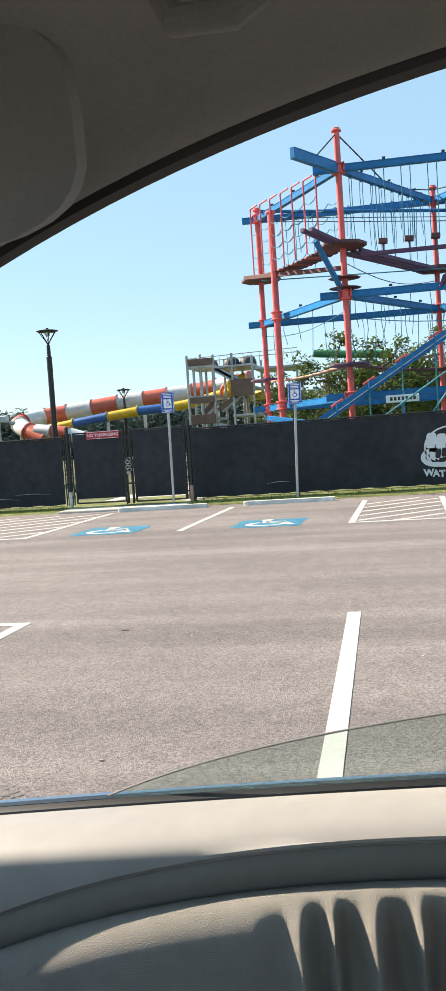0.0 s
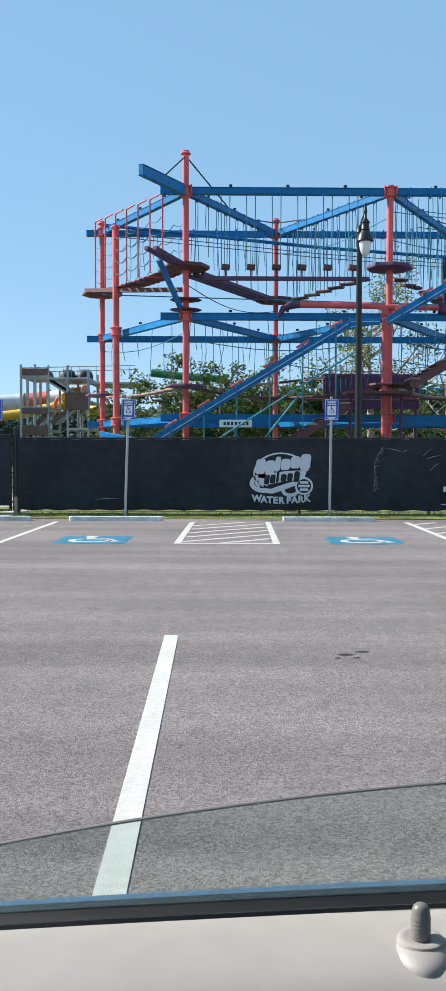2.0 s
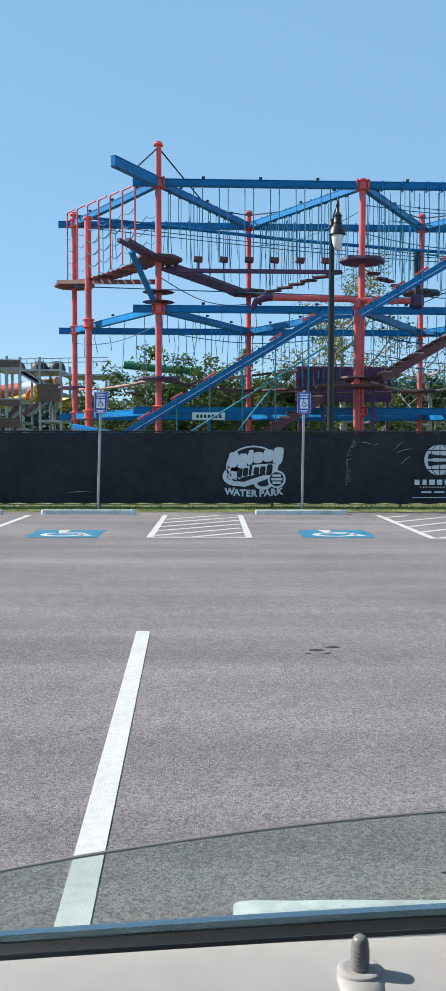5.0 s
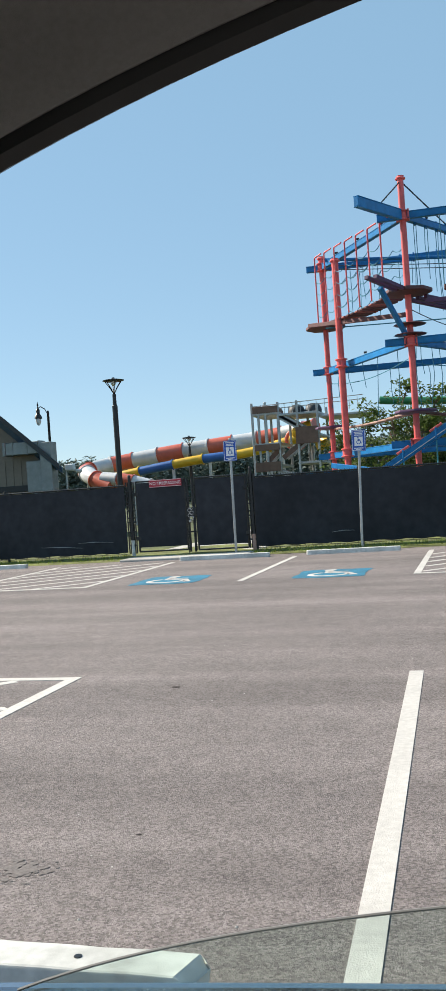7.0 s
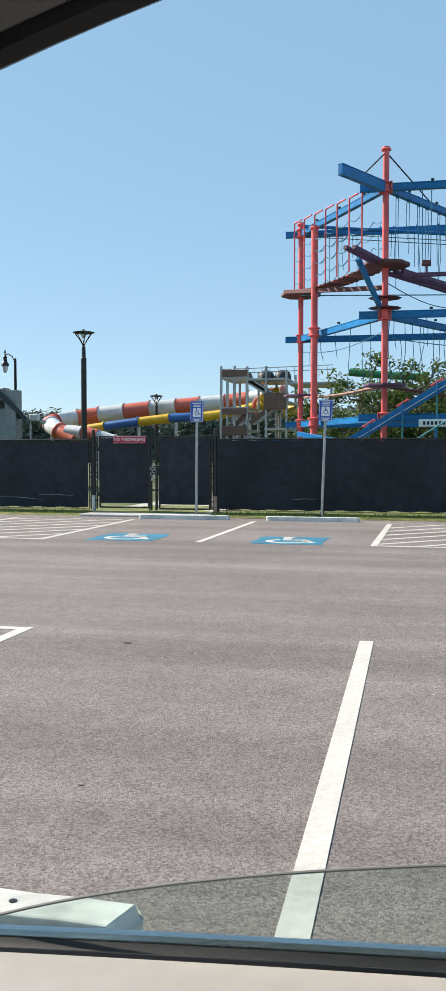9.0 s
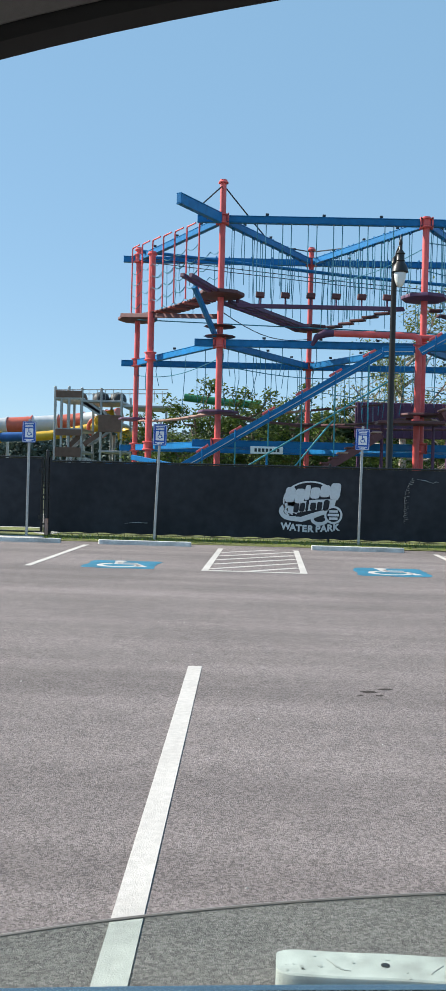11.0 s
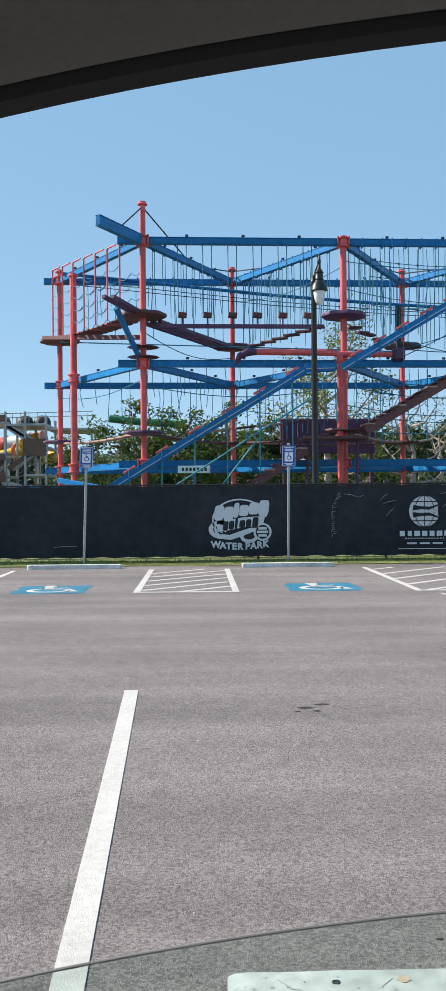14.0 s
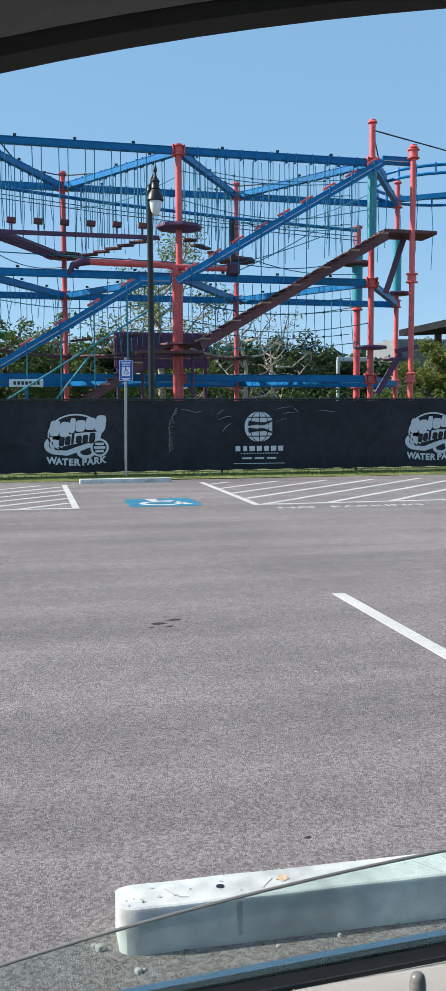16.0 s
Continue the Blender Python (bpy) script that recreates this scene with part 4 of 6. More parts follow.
# walkways of the upper and lower level
side = Vector((0, 0.24, 0))
for p, q, z0, z1 in ((A, B, 6.92, 6.85),):
    d = (q - p).normalized()
    n = Vector((-d.y, d.x, 0))
    for k in (-0.28, 0.0, 0.28):
        part("walk_beam", Shape().beam(up(p + d * 0.5 + n * k, z0), up(q - d * 0.4 + n * k, z1), 0.12, 0.12), PURPLE, course)
part("cantilever_walk", Shape().beam(up(A + arm * 0.5, 7.02), up(A + arm * 2.1, 7.22), 0.12, 0.11), PURPLE, course)
part("cantilever_walk", Shape().beam(up(A + arm * 0.5 + Vector((0.25, 0, -0.12)), 7.02), up(A + arm * 2.1 + Vector((0.25, 0, -0.12)), 7.22), 0.12, 0.11), PURPLE, course)
part("brace", Shape().beam(up(A + arm * 0.25, 5.75), up(A + arm * 1.45, 7.0), 0.12, 0.14), BLUE, course)
part("walk_beam", Shape().beam((A.x + 0.5, YF, 6.72), (C.x - 0.6, YF, 6.72), 0.12, 0.12), PURPLE, course)
for i in range(6):
    x = -0.60 + i * 0.763
    part("foot_block", Shape().box((x, YF, 7.06), (0.27, 0.2, 0.16), Matrix.Rotation(radians(4), 3, "Y"), 0.02), MAROON, course, "maroon foot block")
    part("block_stem", Shape().tube((x, YF, 6.76), (x, YF, 7.0), 0.025, 8), PURPLE, course)
    for dx in (-0.12, 0.12):
        part("rope", Shape().tube((x + dx, YF - 0.02, 7.1), (x + dx * 1.1, YF - 0.02, 9.24), 0.014, 6), ROPE, course)
        part("rope_clip", Shape().box((x + dx * 1.1, YF - 0.02, 9.25), (0.05, 0.05, 0.12), None, 0.01), GALV, course)
d = (L - A).normalized()
n = Vector((-d.y, d.x, 0))
for i in range(15):
    k = 0.75 + i * 0.35
    c = A + d * k
    z = 7.08 + 0.12 * k / 6.2 - 0.10 * math.sin(math.pi * k / 6.2)
    part("bridge_plank", Shape().box(up(c, z), (0.22, 0.75, 0.06), Matrix.Rotation(math.atan2(d.y, d.x), 3, "Z"), 0.012), MAROON if i % 3 else RUSTRED, course, "bridge plank")
near_side = -1 if n.y > 0 else 1
for i in range(7):
    k = 0.7 + i * 0.86
    o = A + d * k + n * 0.42 * near_side
    zt = 9.30 + 0.045 * k
    part("hoop", Shape().sweep([up(o, 7.1), up(o, zt - 0.05), up(o - d * 0.05, zt), up(o - d * 0.6, zt)], 0.026, 8), RED, course, "coral-red hoop frame")
for sgn in (-1, 1):
    for z in (7.5, 7.9, 8.3, 8.7):
        for i in range(6):
            a0, a1 = A + d * (0.7 + i * 0.86) + n * 0.42 * sgn, A + d * (0.7 + (i + 1) * 0.86) + n * 0.42 * sgn
            part("rope", Shape().sweep([up(a0 + (a1 - a0) * q, z - 0.14 * math.sin(math.pi * q)) for q in (0, 0.25, 0.5, 0.75, 1)], 0.012, 5), ROPE, course)
d = (C - B).normalized()
for i in range(7):
    c = B + d * (0.9 + i * 0.66)
    part("hanging_step", Shape().box(up(c, 6.78 + 0.02 * i), (0.5, 0.26, 0.07), Matrix.Rotation(math.atan2(d.y, d.x) + 0.5, 3, "Z"), 0.015), MAROON, course, "hanging step board")
    for s2 in (-0.2, 0.2):
        part("rope", Shape().tube(up(c + d * s2, 6.8), up(c + d * s2 * 0.8, 9.2), 0.012, 5), ROPE, course)
d = (B2 - C).normalized()
for i in range(6):
    c = C + d * (1.0 + i * 0.72)
    part("hanging_step", Shape().box(up(c, 6.85 - 0.05 * (i % 2)), (0.42, 0.24, 0.09), Matrix.Rotation(0.4 * i, 3, "Z"), 0.02), MAROON, course, "hanging step board")
    part("rope", Shape().tube(up(c, 6.9), up(c, 9.2), 0.012, 5), ROPE, course)
# lower level planks
for p, q, m in ((L, A, LIGHTWOOD), (A, B, MAROON), (B, C, MAROON), (C, B2, LIGHTWOOD), (B, B2, MAROON)):
    d = (q - p).normalized()
    n = Vector((-d.y, d.x, 0))
    span = (q - p).length
    for i in range(9):
        k = 0.8 + i * (span - 1.6) / 8
        c = p + d * k
        part("bridge_plank", Shape().box(up(c, 3.46 - 0.10 * math.sin(math.pi * k / span)), (0.55, 0.3, 0.06), Matrix.Rotation(math.atan2(d.y, d.x), 3, "Z"), 0.012), m, course, "bridge plank")
# hanging ropes of the middle level, in clusters between the posts
for p, q, cnt in ((A, B, 14), (B, C, 10), (A, C, 9), (C, B2, 8), (B, B2, 9), (L, A, 5), (L, B, 4)):
    for i in range(cnt):
        k = (i + 0.5 + rng.uniform(-0.35, 0.35)) / cnt
        c = p + (q - p) * k
        z0 = rng.choice((3.5, 3.6, 4.2, 4.6))
        part("rope", Shape().sweep([up(c, LZ[1] - 0.12), up(c + Vector((rng.uniform(-0.05, 0.05), 0, 0)), (LZ[1] + z0) / 2), up(c + Vector((rng.uniform(-0.12, 0.12), 0, 0)), z0)], 0.011, 5), ROPE, course)
# long rope pairs under the top beams, each with its clip
for p, q, cnt, low in ((A, B, 9, 6.9), (B, C, 11, 6.9), (L, B, 8, 7.3), (B, B2, 10, 7.0), (C, D, 12, 6.2), (B2, D, 9, 6.6), (C, B2, 8, 6.9)):
    for i in range(cnt):
        k = 0.08 + 0.86 * (i + rng.uniform(0.1, 0.7)) / cnt
        for off in (-0.07, 0.07):
            c = p + (q - p) * k + (q - p).normalized() * off
            z0 = low + rng.choice((0.0, 0.1, 0.7, 1.1))
            part("rope", Shape().sweep([up(c, LZ[2] - 0.08), up(c + Vector((rng.uniform(-0.03, 0.03), 0, 0)), (LZ[2] + z0) / 2), up(c + Vector((rng.uniform(-0.06, 0.06), 0, 0)), z0)], 0.0115, 5), ROPE, course)
        part("rope_clip", Shape().box(up(p + (q - p) * k, LZ[2] - 0.02), (0.05, 0.2, 0.30), None, 0.01), BLUE, course)
# drooping loops between the posts
for p, q, z, drop, m in ((A, B, 6.55, 0.35, CABLE), (B, C, 8.6, 0.30, ROPE), (C, D, 8.75, 0.25, ROPE), (C, D, 7.9, 0.45, ROPE), (B2, D, 8.4, 0.4, ROPE), (L, A, 5.1, 0.25, ROPE), (A, C, 4.9, 0.35, ROPE), (B, B2, 4.7, 0.3, ROPE), (C, D, 4.9, 0.4, ROPE), (C, D, 4.3, 0.35, ROPE)):
    part("rope", Shape().sweep([up(p + (q - p) * k / 12, z - drop * math.sin(math.pi * k / 12)) for k in range(13)], 0.014, 5), m, course)
# bolted flange plates where beams meet the front posts
for p in (A, C, D, B, B2):
    for z in LZ:
        for sgn in (-1, 1):
            part("flange_plate", Shape().box((p.x + sgn * 0.17, p.y - 0.02, z), (0.05, 0.20, 0.34), None, 0.008), RED, course)
            for dz in (-0.11, 0.11):
                part("flange_bolt", Shape().tube((p.x + sgn * 0.17, p.y - 0.15, z + dz), (p.x + sgn * 0.17, p.y - 0.12, z + dz), 0.02, 6), CABLE, course)
# climbing nets of the bay beside the stair
for lo, hi, cnt in ((7.1, LZ[2] - 0.12, 17), (3.6, LZ[1] - 0.12, 17)):
    xs = [C.x + 0.9 + i * (D.x - C.x - 1.5) / (cnt - 1) for i in range(cnt)]
    for x in xs:
        part("rope", Shape().sweep([(x, YF + 0.3, hi), (x + rng.uniform(-0.06, 0.06), YF + 0.3, (lo + hi) / 2), (x + rng.uniform(-0.15, 0.15), YF + 0.3, lo - rng.uniform(0, 0.5))], 0.011, 5), ROPE, course)
    for z in (lo + 0.35, (lo + hi) / 2 + 0.2, hi - 0.35):
        part("rope", Shape().sweep([(x, YF + 0.3, z - 0.18 * math.sin(math.pi * (x - xs[0]) / (xs[-1] - xs[0]))) for x in xs], 0.012, 5), ROPE, course)
        for x in xs[1::2]:
            zz = z - 0.18 * math.sin(math.pi * (x - xs[0]) / (xs[-1] - xs[0]))
            part("knot", Shape().lathe((x, YF + 0.3, zz - 0.035), [(0.012, 0), (0.035, 0.02), (0.035, 0.05), (0.012, 0.07)], 8), CABLE, course)
for x0, z0, x1, z1 in ((4.6, 5.6, 9.9, 8.0), (4.6, 6.3, 10.4, 7.9), (7.2, 7.0, 11.6, 6.5), (7.3, 6.7, 11.7, 7.1), (7.2, 8.2, 11.7, 8.25), (4.5, 3.9, 11.6, 4.0)):
    part("rope", Shape().sweep([(x0 + (x1 - x0) * k / 10, YR - 1.0, z0 + (z1 - z0) * k / 10 - 0.25 * math.sin(math.pi * k / 10)) for k in range(11)], 0.016, 6), ROPE, course)
# zip rail behind the posts
part("zip_rail", Shape().sweep([(-4.9, YR - 0.6, 9.45), (-1.4, YR - 0.6, 9.10), (2.5, YR - 0.6, 8.72), (6.6, YR - 0.6, 8.42), (11.6, YR - 0.6, 8.15)], 0.06, 8), BLUE, course, "sagging blue zip rail")
for dz in (0.22, 0.36):
    part("cable", Shape().sweep([(-4.9, YR - 0.6, 9.45 - dz), (-1.4, YR - 0.6, 9.10 - dz), (2.5, YR - 0.6, 8.72 - dz), (6.6, YR - 0.6, 8.42 - dz), (11.6, YR - 0.6, 8.15 - dz)], 0.014, 6), CABLE, course)
part("cable", Shape().tube((-4.9, 32, 6.9), (6.6, 32, 6.6), 0.02, 6), ROPE, course)
part("winch", Shape().box((7.0, YR - 0.5, 7.6), (0.2, 0.2, 1.6), None, 0.03), CABLE, course, "dark upright counterweight box")
part("walk_beam", Shape().beam((-5.6, YR - 0.4, 7.2), (-1.9, 29.0, 6.55), 0.14, 0.14), MAROON, course)

# coral pipe with elbow in front of the middle post
px, py = 4.13, 27.62
pipe = Shape().sweep([(px, py, 0), (px, py, 5.70), (px - 0.03, py, 5.78), (px - 0.10, py, 5.83), (px - 0.25, py, 5.85), (1.58, py, 5.88)], 0.098, 16)
part("elbow_pipe", pipe, RED, course, "thick coral-red pipe with an elbow")
part("elbow_pipe", Shape().tube((px, py + 0.25, 5.85), (5.75, py + 0.25, 5.84), 0.085, 14), RED, course)
for z in (3.3, 0.8, 5.55):
    part("pipe_flange", Shape().lathe((px, py, z), [(0.11, 0), (0.155, 0.01), (0.155, 0.05), (0.11, 0.06)], 16), RED, course)
part("end_horn", Shape().sweep([(1.62, py, 5.88), (1.36, py, 5.87), (1.12, py, 5.76), (0.98, py, 5.50)], [0.10, 0.125, 0.10, 0.05], 12), PURPLE, course, "dark purple pipe end")
part("end_horn", Shape().box((5.95, py + 0.3, 5.84), (0.4, 0.35, 0.42), None, 0.08), PURPLE, course)

# stair with its blue guide track
SY = 27.15
track = [((-2.75, 1.75), (3.02, 5.27)), ((3.02, 5.32), (3.92, 5.34)), ((4.12, 5.32), (10.42, 9.13)), ((10.42, 9.2), (11.45, 9.2))]
for (x0, z0), (x1, z1) in track:
    part("guide_track", Shape().beam((x0, SY, z0), (x1, SY, z1), 0.12, 0.2, 0.016), BLUE, course, "inclined blue guide track")
    part("track_groove", Shape().beam((x0 + 0.03, SY - 0.075, z0 - 0.03), (x1 - 0.03, SY - 0.075, z1 - 0.03), 0.03, 0.022), CREAM, course, "white steel groove")
for (x0, z0), (x1, z1), cnt in ((track[0][0], track[0][1], 6), (track[2][0], track[2][1], 9)):
    for i in range(cnt):
        k = (i + 0.6) / cnt
        x, z = x0 + (x1 - x0) * k, z0 + (z1 - z0) * k
        part("track_bracket", Shape().box((x, SY, z + 0.2), (0.42, 0.1, 0.07), Matrix.Rotation(-math.atan2(z1 - z0, x1 - x0), 3, "Y"), 0.01), RED, course, "coral-red bracket")
        part("track_clip", Shape().box((x, SY - 0.09, z + 0.02), (0.05, 0.05, 0.36), None, 0.01), BLUE, course)
        foot = max(0.0, z - (2.5 if i % 2 else 1.9)) if x0 > 0 else max(0, z - 2.4)
        part("hanger", Shape().tube((x, SY - 0.02, foot), (x, SY - 0.02, z), 0.022 if x0 < 0 else 0.013, 6), TEAL if x0 < 0 else ROPE, course)
for (x0, z0), (x1, z1), cnt in (((0.85, 1.55), (3.0, 2.95), 9), ((4.75, 3.52), (10.45, 6.95), 25)):
    ang = math.atan2(z1 - z0, x1 - x0)
    for yy in (SY - 0.42, SY + 0.42):
        part("stringer", Shape().beam((x0, yy, z0 - 0.12), (x1, yy, z1 - 0.12), 0.05, 0.24), MAROON, course)
    for i in range(cnt):
        k = (i + 0.5) / cnt
        part("tread", Shape().box((x0 + (x1 - x0) * k, SY, z0 + (z1 - z0) * k + 0.02), (0.29, 0.92, 0.05), None, 0.01), MAROON if i % 4 else LIGHTWOOD, course)
part("landing", Shape().box((3.85, SY, 3.2), (1.9, 1.0, 0.1), None, 0.02), MAROON, course)
part("landing", Shape().box((11.2, SY + 0.1, 6.98), (1.7, 1.1, 0.12), None, 0.02), MAROON, course)
for x in (3.1, 4.6):
    part("landing_leg", Shape().tube((x, SY + 0.3, 0), (x, SY + 0.3, 3.15), 0.05, 10), PURPLE, course)
for i in range(5):
    part("bridge_plank", Shape().box((-0.2 + i * 0.75, 27.6, 3.42 + 0.08 * i), (0.6, 0.3, 0.05), Matrix.Rotation(-0.12, 3, "Y"), 0.01), LIGHTWOOD if i % 2 else MAROON, course, "bridge plank")
for x0, z0, x1, z1 in ((-1.0, 1.7, 3.2, 4.4), (0.2, 1.4, 1.6, 3.2)):
    part("handrail", Shape().tube((x0, SY - 0.5, z0), (x1, SY - 0.5, z1), 0.025, 8), TEAL, course)
# slanted props at the right-hand tower
for (x0, z0), (x1, z1) in (((10.75, 5.2), (11.25, 6.9)), ((10.5, 2.0), (11.2, 3.3))):
    part("brace", Shape().beam((x0, 27.6, z0), (x1, 27.4, z1), 0.12, 0.18), PURPLE, course)
part("brace", Shape().beam((11.0, 27.4, 3.35), (11.7, 27.2, 3.5), 0.12, 0.14), PURPLE, course)
# purple hut
part("hut_wall", Shape().box((4.75, 35.0, 3.80), (3.6, 0.08, 1.35), None, 0.02), PURPLE, course, "purple panelled hut wall")
for i in range(13):
    part("hut_rib", Shape().box((3.05 + i * 0.285, 34.94, 3.80), (0.05, 0.05, 1.3), None, 0.01), PURPLE, course)
for x in (3.1, 6.4):
    part("hut_leg", Shape().box((x, 35.0, 1.56), (0.12, 0.12, 3.14), None, 0.02), PURPLE, course)
# low frames and name board
part("low_beam", Shape().beam((-5.6, 27.7, 1.72), (-2.6, 27.7, 1.72), 0.16, 0.2, 0.01), BLUE, course)
part("low_beam", Shape().beam((-4.6, 29.5, 2.05), (-2.4, 28.0, 1.65), 0.14, 0.16), BLUE, course)
part("name_board", Shape().box((-0.28, 27.05, 2.30), (0.95, 0.03, 0.22), None, 0.01), SIGNWHITE, course, "small white board with lettering")
for i in range(7):
    part("board_letter", Shape().box((-0.60 + i * 0.11, 27.03, 2.30), (0.07, 0.008, 0.1)), CABLE, course)
part("board_post", Shape().tube((-0.28, 27.08, 0), (-0.28, 27.08, 2.3), 0.03, 8), BLUE, course)
# spiral rails at the far end
cx, cy = 14.3, 31.3
for z in (9.45, 9.72):
    part("spiral_rail", Shape().sweep([(cx + 2.5 * math.cos(radians(a)), cy + 2.5 * math.sin(radians(a)), z) for a in range(-150, 211, 12)], 0.055, 8, caps=False), BLUE, course, "curved blue rail")
for i in range(24):
    a = radians(-150 + i * 15)
    part("rail_tie", Shape().tube((cx + 2.5 * math.cos(a), cy + 2.5 * math.sin(a), 9.40), (cx + 2.5 * math.cos(a), cy + 2.5 * math.sin(a), 9.80), 0.035, 6), BLUE, course)
    if i % 2:
        part("rope", Shape().sweep([(cx + 2.5 * math.cos(a), cy + 2.5 * math.sin(a), 9.4), (cx + 2.5 * math.cos(a) + 0.06, cy + 2.5 * math.sin(a), 8.4), (cx + 2.5 * math.cos(a), cy + 2.5 * math.sin(a), 7.6 - rng.random())], 0.015, 5), ROPE, course)
part("spiral_arm", Shape().beam(up(D, 9.5), (cx - 2.4, cy - 0.6, 9.6), 0.14, 0.2), BLUE, course)
part("spiral_arm", Shape().beam(up(E2, 9.5), (cx + 2.4, cy, 9.6), 0.14, 0.2), BLUE, course)
part("stay_rod", Shape().tube(up(D, 10.35), (cx + 1.5, cy - 2.0, 9.8), 0.022, 6), CABLE, course)

# the course stands a little askew to the fence, its far end further off
for ob in course.children:
    for vert in ob.data.vertices:
        away = 0.035 * (vert.co.x + 1.75)
        vert.co.x += vert.co.x * away / 28
        vert.co.y += away
course.location.x += 0.075
course.scale.z = 0.991


# ---- lamps ----
def acorn_lamp(x, y, top, arm_dx, label, rot=0):
    """A black street lamp with a bracket arm and a hanging acorn globe."""
    t = thing("street_lamp", (x, y, 0), label, "street lamp", "street lamps")
    hz = top - 1.05
    part("pole", Shape().lathe((x, y, 0), [(0.16, 0), (0.16, 0.25), (0.12, 0.32), (0.10, 0.9), (0.085, 1.0), (0.065, hz + 0.35), (0.075, hz + 0.38), (0.06, hz + 0.42), (0.055, top - 0.55), (0.0, top - 0.5)], 14), BLACKMETAL, t)
    hx = x + arm_dx
    part("arm", Shape().sweep([(x, y, top - 0.75), (x + arm_dx * 0.3, y - 0.02, top - 0.42), (x + arm_dx * 0.7, y - 0.04, top - 0.28), (hx, y - 0.05, top - 0.36)], 0.025, 8), BLACKMETAL, t)
    part("hood", Shape().lathe((hx, y - 0.05, top - 0.90), [(0.16, -0.02), (0.205, 0.0), (0.195, 0.05), (0.165, 0.15), (0.115, 0.22), (0.10, 0.25), (0.115, 0.27), (0.10, 0.29), (0.095, 0.42), (0.115, 0.44), (0.095, 0.47), (0.045, 0.54), (0.028, 0.64), (0.048, 0.68), (0.044, 0.74), (0.018, 0.82), (0.010, 0.90)], 18), BLACKMETAL, t, "black fluted hood with finial")
    part("globe", Shape().lathe((hx, y - 0.05, top - 1.27), [(0.01, 0), (0.05, 0.012), (0.09, 0.06), (0.122, 0.14), (0.142, 0.24), (0.148, 0.33), (0.142, 0.36)], 18), BULB, t, "frosted glass acorn globe")
    return t


def acorn_at(x, y, top):
    return acorn_lamp(x, y, top, 0.13, "black street lamp with frosted acorn globe behind the fence")


acorn_at(2.80, 22.6, 7.41)
acorn_lamp(-21.75, 45.0, 6.9, -0.55, "black street lamp with hanging globe beside the building")


def torch_lamp(x, y, top, k, label):
    """A plain dark pole with a flat disc head on splayed arms."""
    t = thing("area_lamp", (x, y, 0), label, "lamp post", "area lamps")
    part("pole", Shape().lathe((x, y, 0), [(0.10 * k, 0), (0.10 * k, top - 1.05 * k), (0.075 * k, top - 1.02 * k), (0.065 * k, top - 0.62 * k), (0.03 * k, top - 0.6 * k)], 14), BLACKMETAL, t)
    for i in range(6):
        a = i * math.pi / 3
        part("splayed_arm", Shape().sweep([(x, y, top - 0.62 * k), (x + 0.13 * k * math.cos(a), y + 0.13 * k * math.sin(a), top - 0.4 * k), (x + 0.34 * k * math.cos(a), y + 0.34 * k * math.sin(a), top - 0.12 * k)], 0.018 * k, 6), BLACKMETAL, t)
    part("diffuser", Shape().lathe((x, y, top - 0.3 * k), [(0.05 * k, 0), (0.1 * k, 0.06 * k), (0.1 * k, 0.14 * k)], 14), BULB, t, "pale inner lens")
    part("disc", Shape().lathe((x, y, top - 0.15 * k), [(0.30 * k, 0), (0.40 * k, 0.03 * k), (0.40 * k, 0.05 * k), (0.2 * k, 0.09 * k), (0.06 * k, 0.1 * k), (0.05 * k, 0.15 * k)], 24), BLACKMETAL, t)


torch_lamp(-12.81, 32.0, 5.93, 1.0, "dark lamp post with flat disc head")
torch_lamp(-15.6, 50.0, 4.75, 1.0, "dark lamp post with flat disc head beyond the gate")

# ---- water slides ----
def tube_slide(name, pts, r, mats, label, step):
    """A closed slide laid out along points, built of coloured lengths with joint flanges and carried on posts."""
    t = thing(name, (pts[0][0], pts[0][1], 0), label, "water slide", "water slides")
    pts = [Vector(p) for p in pts]
    fine = []
    for i in range(len(pts) - 1):
        p0, p1, p2, p3 = pts[max(i - 1, 0)], pts[i], pts[i + 1], pts[min(i + 2, len(pts) - 1)]
        for k in range(10):
            u = k / 10
            fine.append(0.5 * (2 * p1 + (p2 - p0) * u + (2 * p0 - 5 * p1 + 4 * p2 - p3) * u * u + (3 * p1 - p0 - 3 * p2 + p3) * u ** 3))
    fine.append(pts[-1])
    seg, acc, idx = [fine[0]], 0.0, 0
    for a, b in zip(fine, fine[1:]):
        seg.append(b)
        acc += (b - a).length
        if acc > step or b == fine[-1]:
            part("slide_length", Shape().sweep(seg, r, 16), mats[idx % len(mats)], t)
            d = (b - a).normalized()
            part("joint_flange", Shape().tube(b - d * 0.03, b + d * 0.03, r + 0.06, 16), mats[idx % len(mats)], t)
            if idx % 3 == 1:
                part("support", Shape().tube((b.x, b.y, 0), (b.x, b.y, b.z - r * 0.8), 0.09, 8), CREAM, t, "white steel support")
            seg, acc, idx = [b], 0.0, idx + 1
    t.location.x += 0.12
    t.scale.z = 0.975
    return t


